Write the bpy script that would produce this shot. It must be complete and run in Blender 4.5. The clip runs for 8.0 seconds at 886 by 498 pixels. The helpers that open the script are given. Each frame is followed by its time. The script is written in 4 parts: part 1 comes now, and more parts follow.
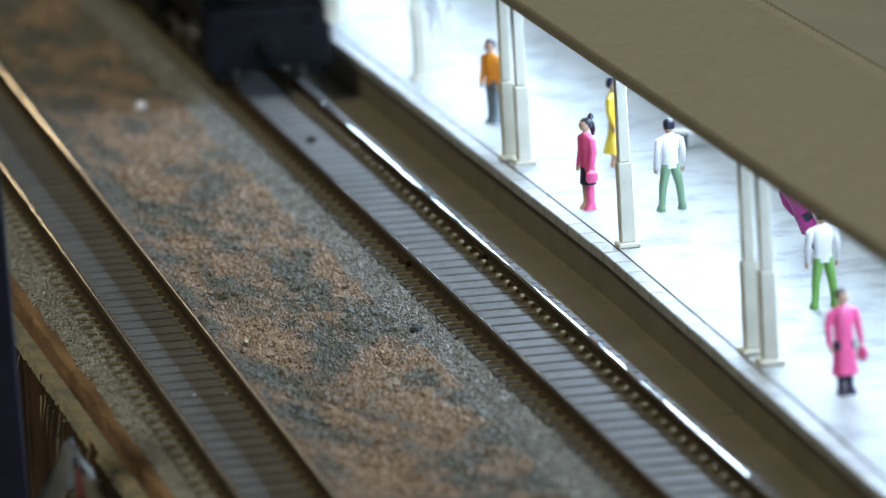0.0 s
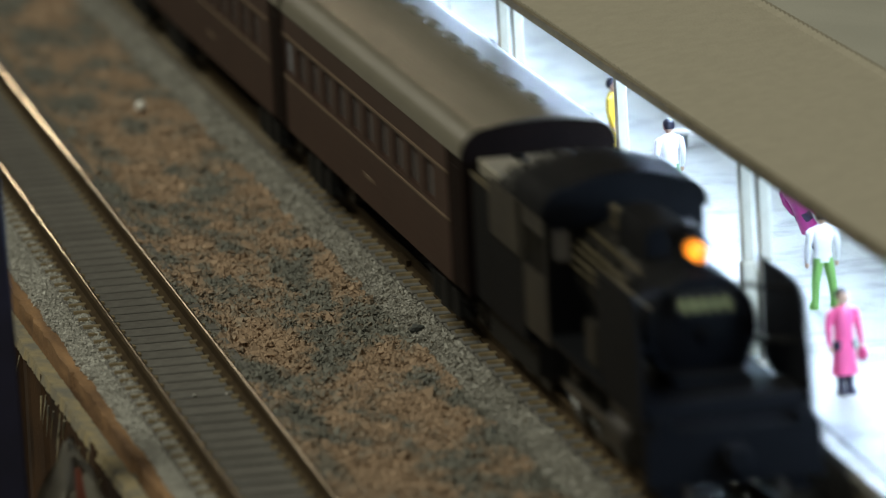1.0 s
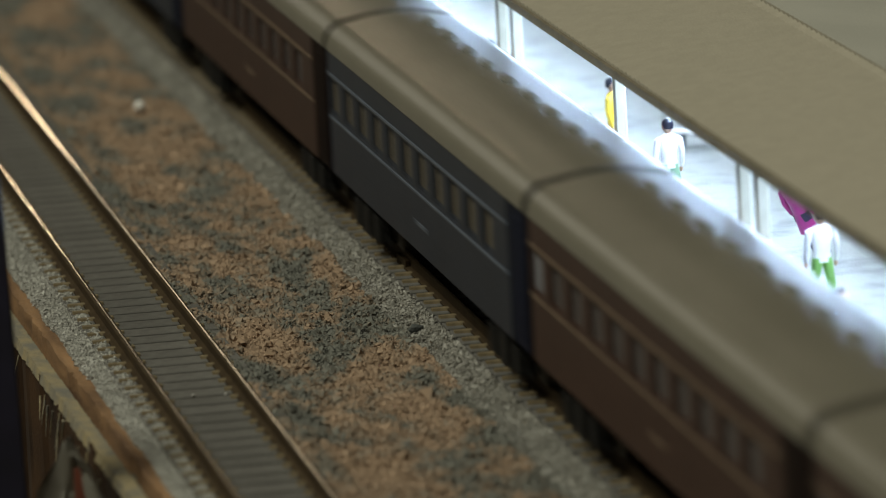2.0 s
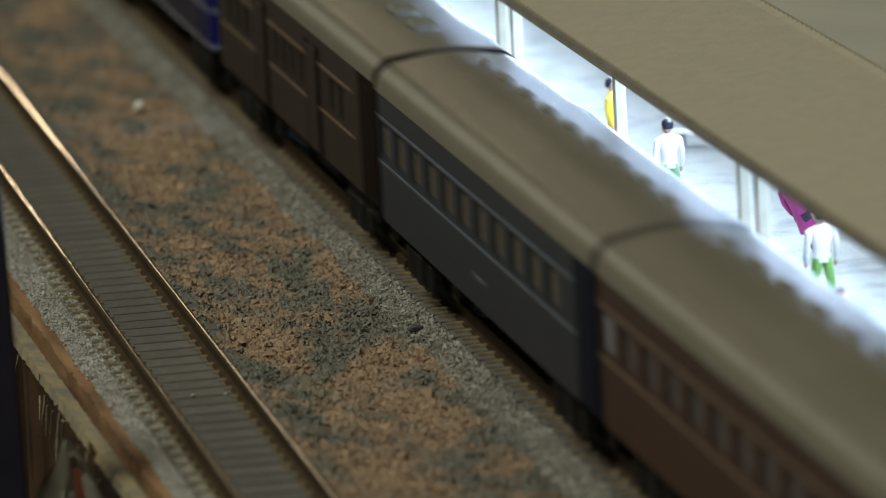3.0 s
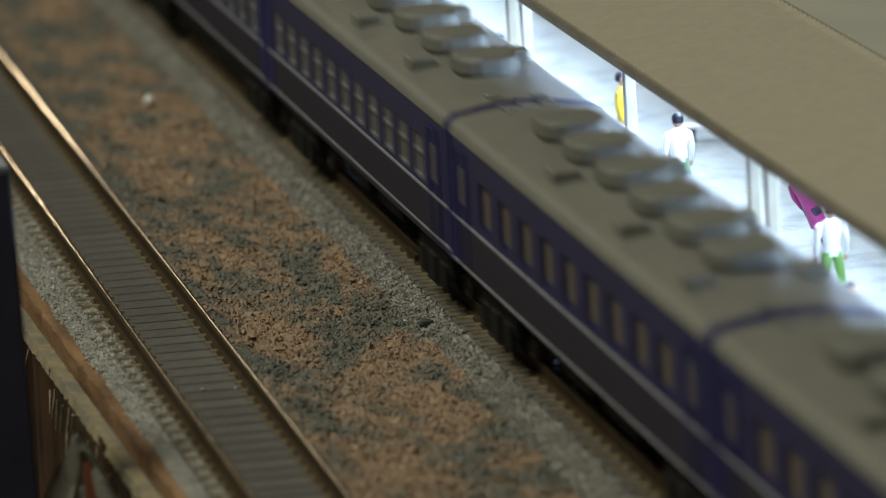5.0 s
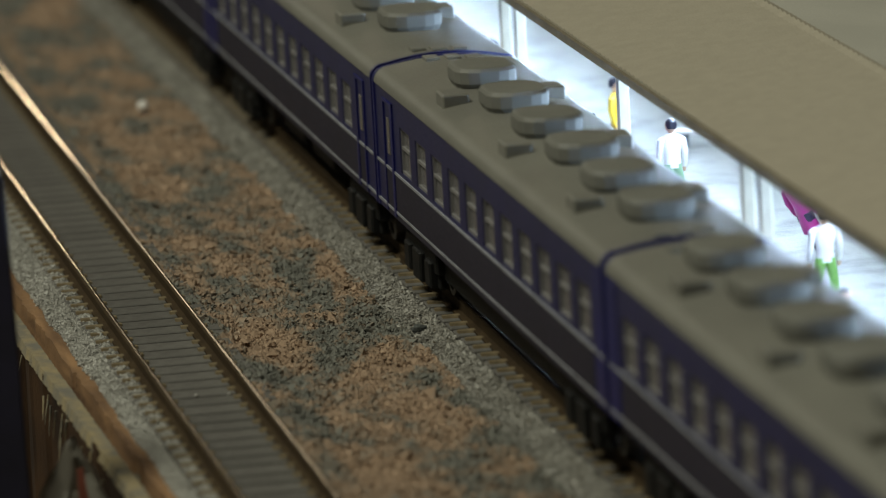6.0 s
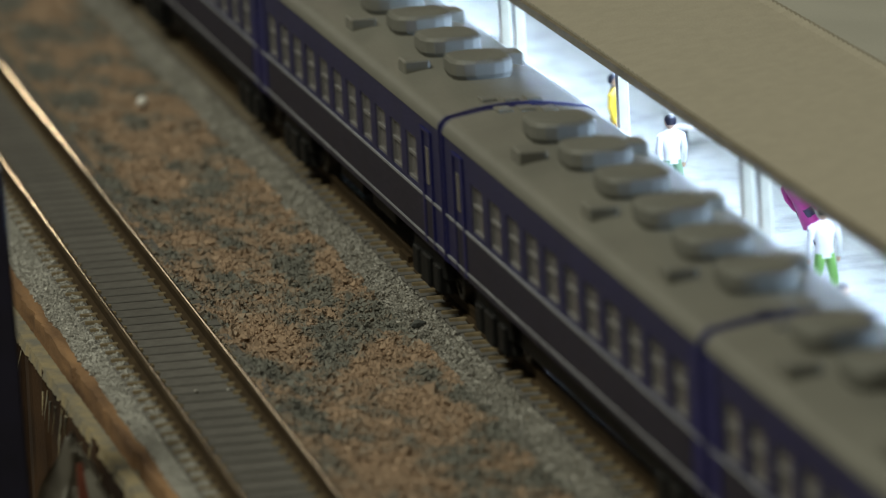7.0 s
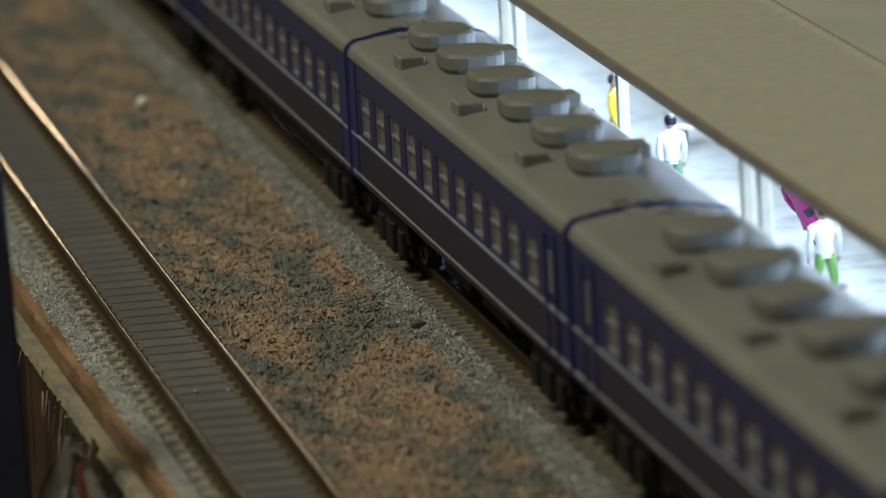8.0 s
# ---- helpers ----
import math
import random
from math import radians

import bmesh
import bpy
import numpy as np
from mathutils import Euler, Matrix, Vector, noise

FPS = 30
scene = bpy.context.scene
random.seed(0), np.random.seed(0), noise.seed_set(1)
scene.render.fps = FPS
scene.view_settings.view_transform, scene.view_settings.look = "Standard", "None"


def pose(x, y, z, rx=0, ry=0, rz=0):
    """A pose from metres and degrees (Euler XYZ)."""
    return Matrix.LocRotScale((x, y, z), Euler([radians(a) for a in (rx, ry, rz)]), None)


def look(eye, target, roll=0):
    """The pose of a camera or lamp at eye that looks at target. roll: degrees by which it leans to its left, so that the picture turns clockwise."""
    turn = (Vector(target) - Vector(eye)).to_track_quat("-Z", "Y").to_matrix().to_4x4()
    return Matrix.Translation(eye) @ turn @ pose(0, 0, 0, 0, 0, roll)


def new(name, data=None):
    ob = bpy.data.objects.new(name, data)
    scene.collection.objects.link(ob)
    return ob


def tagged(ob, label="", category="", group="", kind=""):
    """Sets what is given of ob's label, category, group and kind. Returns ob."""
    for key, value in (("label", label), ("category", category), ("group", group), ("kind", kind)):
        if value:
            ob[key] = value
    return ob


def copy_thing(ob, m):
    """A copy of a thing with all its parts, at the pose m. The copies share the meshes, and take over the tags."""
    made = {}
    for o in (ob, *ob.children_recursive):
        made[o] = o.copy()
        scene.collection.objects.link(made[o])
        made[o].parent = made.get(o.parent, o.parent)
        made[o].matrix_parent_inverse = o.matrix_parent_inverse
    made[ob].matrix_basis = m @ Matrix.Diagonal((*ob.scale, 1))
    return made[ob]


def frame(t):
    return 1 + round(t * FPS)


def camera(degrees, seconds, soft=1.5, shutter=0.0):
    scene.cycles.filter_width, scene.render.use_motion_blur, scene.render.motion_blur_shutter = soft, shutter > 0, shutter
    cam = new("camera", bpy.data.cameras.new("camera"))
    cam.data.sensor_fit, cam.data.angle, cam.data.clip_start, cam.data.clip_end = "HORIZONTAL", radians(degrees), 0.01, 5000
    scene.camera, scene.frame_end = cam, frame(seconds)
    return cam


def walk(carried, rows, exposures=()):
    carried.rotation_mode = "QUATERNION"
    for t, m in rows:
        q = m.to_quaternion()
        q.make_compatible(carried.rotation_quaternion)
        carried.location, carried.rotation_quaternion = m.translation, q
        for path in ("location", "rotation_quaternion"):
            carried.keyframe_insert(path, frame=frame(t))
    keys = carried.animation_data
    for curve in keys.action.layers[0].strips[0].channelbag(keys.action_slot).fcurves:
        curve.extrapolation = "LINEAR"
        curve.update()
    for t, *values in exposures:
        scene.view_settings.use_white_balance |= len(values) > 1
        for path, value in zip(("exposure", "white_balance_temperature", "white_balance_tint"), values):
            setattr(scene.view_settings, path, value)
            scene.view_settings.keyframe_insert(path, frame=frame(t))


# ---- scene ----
FOV = 7.476
cam = camera(FOV, 8.0, soft=1.15, shutter=0.5)
cam.data.dof.use_dof = True
cam.data.dof.focus_distance = 0.823
cam.data.dof.aperture_fstop = 43.0

BASE = pose(-0.14363, -0.87342, 0.14977, 79.8235, 3.0442, -10.3986)
# small turns of the tripod head: seconds, degrees to the left, degrees down
SHAKE = [(0.0, 0, 0), (1.0, 0, 0), (1.5, -0.005, 0), (3.0, -0.010, 0.0), (3.3, -0.012, -0.012), (3.5, -0.016, -0.040),
         (4.0, 0.050, -0.062), (4.5, 0.093, -0.068), (4.8, 0.085, -0.060), (6.0, 0.019, 0.0), (6.5, 0.011, -0.006),
         (7.0, 0.014, -0.036), (8.0, 0.014, -0.036)]


def nod(left, down):
    return BASE @ pose(0, 0, 0, down, left, 0)


walk(cam, [(t, nod(a, b)) for t, a, b in SHAKE], [(0.0, -0.45), (0.3, -0.42), (0.7, -0.22), (1.1, -0.08), (1.5, -0.05), (8.0, -0.05)])

# ---- light ----
world = bpy.data.worlds.new("room_dusk")
scene.world = world
world.use_nodes = True
world.node_tree.nodes["Background"].inputs[0].default_value = (0.5, 0.47, 0.42, 1)
world.node_tree.nodes["Background"].inputs[1].default_value = 0.02


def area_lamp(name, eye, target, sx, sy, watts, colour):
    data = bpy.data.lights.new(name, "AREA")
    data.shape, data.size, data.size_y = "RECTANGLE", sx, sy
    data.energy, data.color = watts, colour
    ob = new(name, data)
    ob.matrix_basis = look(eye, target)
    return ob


# room lamp under the ceiling; unseen far lamps added to glint on the rails
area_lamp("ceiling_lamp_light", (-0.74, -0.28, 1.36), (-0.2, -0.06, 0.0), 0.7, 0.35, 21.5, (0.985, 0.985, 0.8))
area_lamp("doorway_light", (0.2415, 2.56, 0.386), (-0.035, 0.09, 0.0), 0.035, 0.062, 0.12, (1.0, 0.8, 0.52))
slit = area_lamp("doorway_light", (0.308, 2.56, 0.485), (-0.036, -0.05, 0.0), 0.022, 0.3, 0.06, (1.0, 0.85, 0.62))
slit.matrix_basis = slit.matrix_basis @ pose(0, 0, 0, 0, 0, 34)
# added lamp at the far wall for the sheen streak along the roofs
area_lamp("window_light", (-0.5, 2.56, 0.6), (0.0, 0.0, 0.0), 0.5, 0.45, 0.7, (1.0, 0.93, 0.78))
# cool light strips under the platform roof, turned towards the track and down on the deck
for yc, watts in ((203, 0.1), (61, 0.115), (-81, 0.115), (-223, 0.08)):
    area_lamp("platform_strip_light", (0.034, yc * 0.001, 0.0270), (-0.03, yc * 0.001, 0.004), 0.13, 0.003, watts, (0.52, 0.725, 1.0))
for yc in (150, -120):
    area_lamp("platform_strip_light", (0.0385, yc * 0.001, 0.0285), (0.034, yc * 0.001, 0.0), 0.26, 0.003, 0.085, (0.64, 0.8, 1.0))

# ---- materials ----
MM = 0.001


def material(name, colour, rough=0.6, metal=0.0, colour2=None, scale=900.0, bump=0.0, bump_scale=2500.0, detail=4.0, low=0.35, high=0.65, island=0.0, spread=0.0, coat=0.0, alpha=1.0, long_y=1.0, gloss=0.5, mixing=0.0, wear=0.11):
    """colour mixed with colour2 by noise of that scale (per metre); fine relief; island and spread vary joined grains and single things."""
    m = bpy.data.materials.new(name)
    m.use_nodes = True
    n, l = m.node_tree.nodes, m.node_tree.links
    b = n["Principled BSDF"]
    b.inputs["Roughness"].default_value, b.inputs["Metallic"].default_value = rough, metal
    b.inputs["Specular IOR Level"].default_value = gloss
    b.inputs["Coat Weight"].default_value = coat
    b.inputs["Alpha"].default_value = alpha
    tc = n.new("ShaderNodeTexCoord")
    if colour2 is None:
        colour2 = tuple(c * 0.72 for c in colour)
    noise_a = n.new("ShaderNodeTexNoise")
    noise_a.inputs["Scale"].default_value, noise_a.inputs["Detail"].default_value = scale, detail
    stretch = n.new("ShaderNodeMapping")
    stretch.inputs["Scale"].default_value = (1, long_y, 1)
    l.new(tc.outputs["Object"], stretch.inputs["Vector"])
    l.new(stretch.outputs["Vector"], noise_a.inputs["Vector"])
    ramp = n.new("ShaderNodeValToRGB")
    ramp.color_ramp.elements[0].position, ramp.color_ramp.elements[1].position = low, high
    ramp.color_ramp.elements[0].color, ramp.color_ramp.elements[1].color = (*colour, 1), (*colour2, 1)
    if mixing:
        shift = n.new("ShaderNodeMapRange")
        shift.inputs["To Min"].default_value, shift.inputs["To Max"].default_value = -mixing, mixing
        l.new(n.new("ShaderNodeNewGeometry").outputs["Random Per Island"], shift.inputs["Value"])
        total = n.new("ShaderNodeMath")
        l.new(noise_a.outputs["Fac"], total.inputs[0])
        l.new(shift.outputs["Result"], total.inputs[1])
        l.new(total.outputs["Value"], ramp.inputs["Fac"])
    else:
        l.new(noise_a.outputs["Fac"], ramp.inputs["Fac"])
    out = ramp.outputs["Color"]
    if island or spread:
        hsv = n.new("ShaderNodeHueSaturation")
        rng = n.new("ShaderNodeMapRange")
        amount = island or spread
        rng.inputs["To Min"].default_value, rng.inputs["To Max"].default_value = 1 - amount, 1 + amount
        if island:
            l.new(n.new("ShaderNodeNewGeometry").outputs["Random Per Island"], rng.inputs["Value"])
        else:
            l.new(n.new("ShaderNodeObjectInfo").outputs["Random"], rng.inputs["Value"])
        l.new(rng.outputs["Result"], hsv.inputs["Value"])
        l.new(out, hsv.inputs["Color"])
        out = hsv.outputs["Color"]
    l.new(out, b.inputs["Base Color"])
    noise_b = n.new("ShaderNodeTexNoise")
    noise_b.inputs["Scale"].default_value, noise_b.inputs["Detail"].default_value = bump_scale, 3
    l.new(tc.outputs["Object"], noise_b.inputs["Vector"])
    var = n.new("ShaderNodeMapRange")
    var.inputs["To Min"].default_value, var.inputs["To Max"].default_value = max(rough - wear, 0.03), min(rough + wear, 1)
    l.new(noise_b.outputs["Fac"], var.inputs["Value"])
    l.new(var.outputs["Result"], b.inputs["Roughness"])
    if bump:
        bp = n.new("ShaderNodeBump")
        bp.inputs["Strength"].default_value, bp.inputs["Distance"].default_value = bump, 0.0002
        l.new(noise_b.outputs["Fac"], bp.inputs["Height"])
        l.new(bp.outputs["Normal"], b.inputs["Normal"])
    return m


def glow(name, colour, strength):
    m = material(name, colour, 0.3)
    b = m.node_tree.nodes["Principled BSDF"]
    b.inputs["Emission Color"].default_value, b.inputs["Emission Strength"].default_value = (*colour, 1), strength
    return m


EARTH = material("brown_scatter", (0.22, 0.154, 0.104), 0.95, colour2=(0.1, 0.099, 0.086), scale=150, detail=5, low=0.45, high=0.58, long_y=0.4, bump=0.9)
GRAINS = material("mixed_grains", (0.335, 0.236, 0.16), 0.95, colour2=(0.15, 0.15, 0.131), scale=150, detail=5, low=0.45, high=0.58, long_y=0.4, island=0.22, mixing=0.06, bump=0.5)
GREY_GRAINS = material("grey_grains", (0.315, 0.304, 0.272), 0.5, colour2=(0.225, 0.217, 0.192), scale=300, island=0.22, bump=0.4)
PALE_GRAINS = material("pale_fine_grains", (0.39, 0.382, 0.35), 0.5, colour2=(0.29, 0.283, 0.255), scale=300, island=0.2, bump=0.4)
CORK = material("cork_bed", (0.16, 0.13, 0.085), 0.9, colour2=(0.13, 0.11, 0.08), scale=400, bump=0.7)
SLEEPER = material("sleeper_plastic", (0.115, 0.11, 0.1), 0.7, colour2=(0.085, 0.08, 0.073), scale=700, bump=0.5, spread=0.12)
CHAIR = material("rail_chair", (0.19, 0.145, 0.078), 0.7, colour2=(0.13, 0.098, 0.053), scale=900)
RAIL_WEB = material("rail_web", (0.052, 0.035, 0.018), 0.7, 0.0, colour2=(0.036, 0.024, 0.013), scale=300, bump=0.3, gloss=0.12)
RAIL_TOP = material("rail_head_steel", (0.44, 0.35, 0.24), 0.09, 1.0, colour2=(0.25, 0.195, 0.13), scale=260, bump_scale=210, bump=0.1, wear=0.05, detail=6)
PLATFORM = material("platform_grey", (0.3, 0.305, 0.29), 0.5, colour2=(0.15, 0.157, 0.152), scale=170, low=0.5, high=0.72, detail=10, bump=0.6)
PLATFORM_EDGE = material("platform_edge", (0.27, 0.265, 0.24), 0.45, colour2=(0.21, 0.205, 0.19), scale=260, bump=0.4, spread=0.12)
PLATFORM_WALL = material("platform_wall", (0.15, 0.122, 0.078), 0.6, colour2=(0.12, 0.098, 0.062), scale=120, bump=0.4)
POST = material("cream_post", (0.56, 0.53, 0.43), 0.5, colour2=(0.48, 0.45, 0.36), scale=300)
CANOPY = material("beige_canopy", (0.36, 0.325, 0.26), 0.6, colour2=(0.33, 0.3, 0.238), scale=500, bump=0.3)
CANOPY_FAR = material("greyish_canopy", (0.4, 0.39, 0.345), 0.6, colour2=(0.36, 0.35, 0.31), scale=40, bump=0.15)
CANOPY_EDGE = material("canopy_gutter", (0.2, 0.17, 0.125), 0.6, colour2=(0.15, 0.13, 0.09), scale=200)
PLY_TAN = material("torn_ply", (0.28, 0.225, 0.125), 0.85, colour2=(0.15, 0.14, 0.115), scale=420, bump=0.9, detail=6, long_y=0.5)
PLY_ORANGE = material("orange_wood", (0.3, 0.17, 0.08), 0.75, colour2=(0.11, 0.058, 0.028), scale=420, bump=0.8, detail=6, long_y=0.12)
DARK_WOOD = material("dark_wood", (0.05, 0.024, 0.009), 0.85, colour2=(0.02, 0.0095, 0.004), scale=120, bump=0.5, gloss=0.2)
NAVY_POST = material("navy_painted_post", (0.022, 0.02, 0.05), 0.5, colour2=(0.014, 0.013, 0.03), scale=150, bump=0.2)
WALLPAINT = material("room_wall_paint", (0.66, 0.63, 0.57), 0.9, scale=3, bump_scale=200, bump=0.1)
TABLE = material("table_board", (0.3, 0.29, 0.27), 0.7, scale=20, bump_scale=300, bump=0.1)
CARPET = material("room_floor_boards", (0.16, 0.1, 0.06), 0.6, scale=12)

BROWN = material("maroon_brown_body", (0.045, 0.021, 0.015), 0.5, colour2=(0.037, 0.017, 0.012), scale=120)
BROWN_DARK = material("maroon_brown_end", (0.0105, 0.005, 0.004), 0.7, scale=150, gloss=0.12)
BAGGAGE = material("drab_brown_body", (0.021, 0.0132, 0.009), 0.5, colour2=(0.017, 0.0105, 0.0073), scale=120)
STEELBLUE = material("slate_blue_body", (0.021, 0.027, 0.041), 0.5, colour2=(0.017, 0.022, 0.034), scale=120)
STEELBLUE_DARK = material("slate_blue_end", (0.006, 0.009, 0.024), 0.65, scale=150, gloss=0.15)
BLUE = material("navy_blue_body", (0.009, 0.0105, 0.075), 0.42, colour2=(0.0075, 0.009, 0.062), scale=120)
BLUE_LOW = material("dark_skirt_body", (0.021, 0.019, 0.037), 0.55, colour2=(0.0175, 0.016, 0.03), scale=120, gloss=0.35)
BLUE_END = material("deep_blue_end", (0.007, 0.01, 0.115), 0.42, scale=150)
STRIPE = material("pale_stripe", (0.31, 0.32, 0.36), 0.5, scale=300)
SLATE_LINE = material("slate_trim_line", (0.11, 0.13, 0.17), 0.5, scale=300)
BEIGE_LINE = material("tan_trim_line", (0.16, 0.11, 0.075), 0.55, scale=300)
ROOF_OLD = material("coach_roof_beige_grey", (0.165, 0.151, 0.119), 0.32, colour2=(0.142, 0.13, 0.101), scale=60)
ROOF_GREY = material("coach_roof_grey", (0.185, 0.182, 0.158), 0.45, colour2=(0.155, 0.152, 0.133), scale=60)
UNIT_GREY = material("cooler_grey", (0.165, 0.165, 0.148), 0.6, colour2=(0.135, 0.135, 0.12), scale=90)
GLASS = material("window_glass_grey", (0.2, 0.19, 0.19), 0.2, colour2=(0.15, 0.145, 0.147), scale=60)
GLASS_TAN = material("window_blind_tan", (0.24, 0.2, 0.14), 0.3, colour2=(0.19, 0.155, 0.105), scale=60)
SASH = material("window_sash_grey", (0.22, 0.215, 0.215), 0.45, scale=200)
UNDER = material("black_underframe", (0.008, 0.008, 0.008), 0.65, scale=200, bump=0.3, gloss=0.25)
WHEEL = material("dull_wheel_steel", (0.12, 0.11, 0.1), 0.45, 0.7, scale=200)
LOCO = material("black_loco_paint", (0.006, 0.0065, 0.0085), 0.6, colour2=(0.004, 0.0045, 0.006), scale=160, gloss=0.12)
# lighter warm black: the lit boiler top's glint is put into this colour
LOCO_WARM = material("weathered_black", (0.03, 0.026, 0.02), 0.4, colour2=(0.011, 0.01, 0.009), scale=250)
COAL = material("coal", (0.02, 0.019, 0.018), 0.5, bump=1.0)
TANKTOP = material("tender_deck_grey", (0.26, 0.24, 0.2), 0.5, scale=200)
BRASS = material("number_plate_brass", (0.42, 0.4, 0.16), 0.45, 0.3, scale=300)
LAMP_GLOW = glow("orange_headlight", (1.0, 0.3, 0.02), 2.2)
STEEL = material("dull_rod_steel", (0.2, 0.19, 0.175), 0.4, 0.9, scale=300)


# ---- building blocks (millimetres in, metres out) ----
def box(bm, x0, x1, y0, y1, z0, z1):
    vs = [bm.verts.new((x * MM, y * MM, z * MM)) for x in (x0, x1) for y in (y0, y1) for z in (z0, z1)]
    for f in ((0, 1, 3, 2), (4, 6, 7, 5), (0, 4, 5, 1), (2, 3, 7, 6), (0, 2, 6, 4), (1, 5, 7, 3)):
        bm.faces.new([vs[i] for i in f])
    return vs


def loft(bm, rings, closed=True):
    """Rings of equally many points (mm), joined in order; both ends are capped."""
    made = [[bm.verts.new((x * MM, y * MM, z * MM)) for x, y, z in ring] for ring in rings]
    n = len(made[0])
    for a, b in zip(made, made[1:]):
        for i in range(n if closed else n - 1):
            j = (i + 1) % n
            bm.faces.new((a[i], a[j], b[j], b[i]))
    if closed:
        bm.faces.new(made[0][::-1])
        bm.faces.new(made[-1])
    return made


def prism(bm, profile, y0, y1):
    """An x-z outline drawn out along y."""
    return loft(bm, [[(x, y0, z) for x, z in profile], [(x, y1, z) for x, z in profile]])


def ring(c, u, v, ru, rv, seg):
    return [tuple(c[k] + u[k] * ru * math.cos(2 * math.pi * i / seg) + v[k] * rv * math.sin(2 * math.pi * i / seg) for k in range(3)) for i in range(seg)]


def tube(bm, a, b, ra, rb=None, seg=12):
    """A round bar from a to b."""
    a, b = Vector(a), Vector(b)
    w = (b - a).normalized()
    u = w.cross(Vector((0.3, 0.1, 1)) if abs(w.z) < 0.9 else Vector((1, 0, 0))).normalized()
    v = w.cross(u)
    return loft(bm, [ring(a, u, v, ra, ra, seg), ring(b, u, v, ra if rb is None else rb, ra if rb is None else rb, seg)])


def turned(bm, centre, axis, stations, seg=20):
    """A lathe form: stations of (distance along axis, radius)."""
    c, w = Vector(centre), Vector(axis).normalized()
    u = w.cross(Vector((0.3, 0.1, 1)) if abs(w.z) < 0.9 else Vector((1, 0, 0))).normalized()
    v = w.cross(u)
    return loft(bm, [ring(c + w * d, u, v, max(r, 0.01), max(r, 0.01), seg) for d, r in stations])


def part(name, bm, mat, parent=None, label="", smooth=False):
    bmesh.ops.recalc_face_normals(bm, faces=bm.faces)
    me = bpy.data.meshes.new(name)
    bm.to_mesh(me)
    bm.free()
    for m in (mat if isinstance(mat, (list, tuple)) else [mat]):
        me.materials.append(m)
    if smooth:
        for p in me.polygons:
            p.use_smooth = True
        me.set_sharp_from_angle(angle=radians(42))
    ob = new(name, me)
    if parent is not None:
        ob.parent = parent
    if label:
        ob["label"] = label
    return ob


def bevelled(bm, width, seg=1):
    bmesh.ops.bevel(bm, geom=bm.edges[:], offset=width * MM, segments=seg, affect="EDGES", profile=0.6)
    return bm


def boxes(*dims):
    bm = bmesh.new()
    for d in dims:
        box(bm, *d)
    return bm


def twin(ob, x=0, y=0, z=0, parent=None):
    """Another piece on the same mesh, in millimetres."""
    o = new(ob.name.split(".")[0], ob.data)
    o.parent = parent if parent is not None else ob.parent
    o.location = (ob.location.x + x * MM, ob.location.y + y * MM, ob.location.z + z * MM)
    if "label" in ob:
        o["label"] = ob["label"]
    return o


def thing(name, label, category, group="", kind=""):
    return tagged(new(name), label, category, group, kind)


# ---- room and table ----
def room():
    for name, d in (("wall_north", (-1900, 1900, 2600, 2700, -800, 1400)), ("wall_south", (-1900, 1900, -3000, -2900, -800, 1400)),
                    ("wall_east", (1900, 2000, -3000, 2700, -800, 1400)), ("wall_west", (-2000, -1900, -3000, 2700, -800, 1400))):
        tagged(part(name, boxes(d), WALLPAINT), "plain painted wall of the dim hobby room", "wall", kind="structure")
    tagged(part("floor", boxes((-2000, 2000, -3000, 2700, -830, -800)), CARPET), "dark wooden floor of the hobby room", "floor", kind="structure")
    tagged(part("ceiling", boxes((-2000, 2000, -3000, 2700, 1400, 1430)), WALLPAINT), "plain ceiling of the hobby room", "ceiling", kind="structure")
    table = thing("table", "plain grey layout table under the plywood board", "table")
    part("tabletop", boxes((-300, 420, -2300, 2400, -60, -40)), TABLE, table)
    for x in (-270, 390):
        for y in (-2260, 60, 2360):
            part("leg", boxes((x - 22, x + 22, y - 22, y + 22, -800, -60)), TABLE, table)


room()

RAIL_H = 1.9
SLEEPER_TOP = -1.9


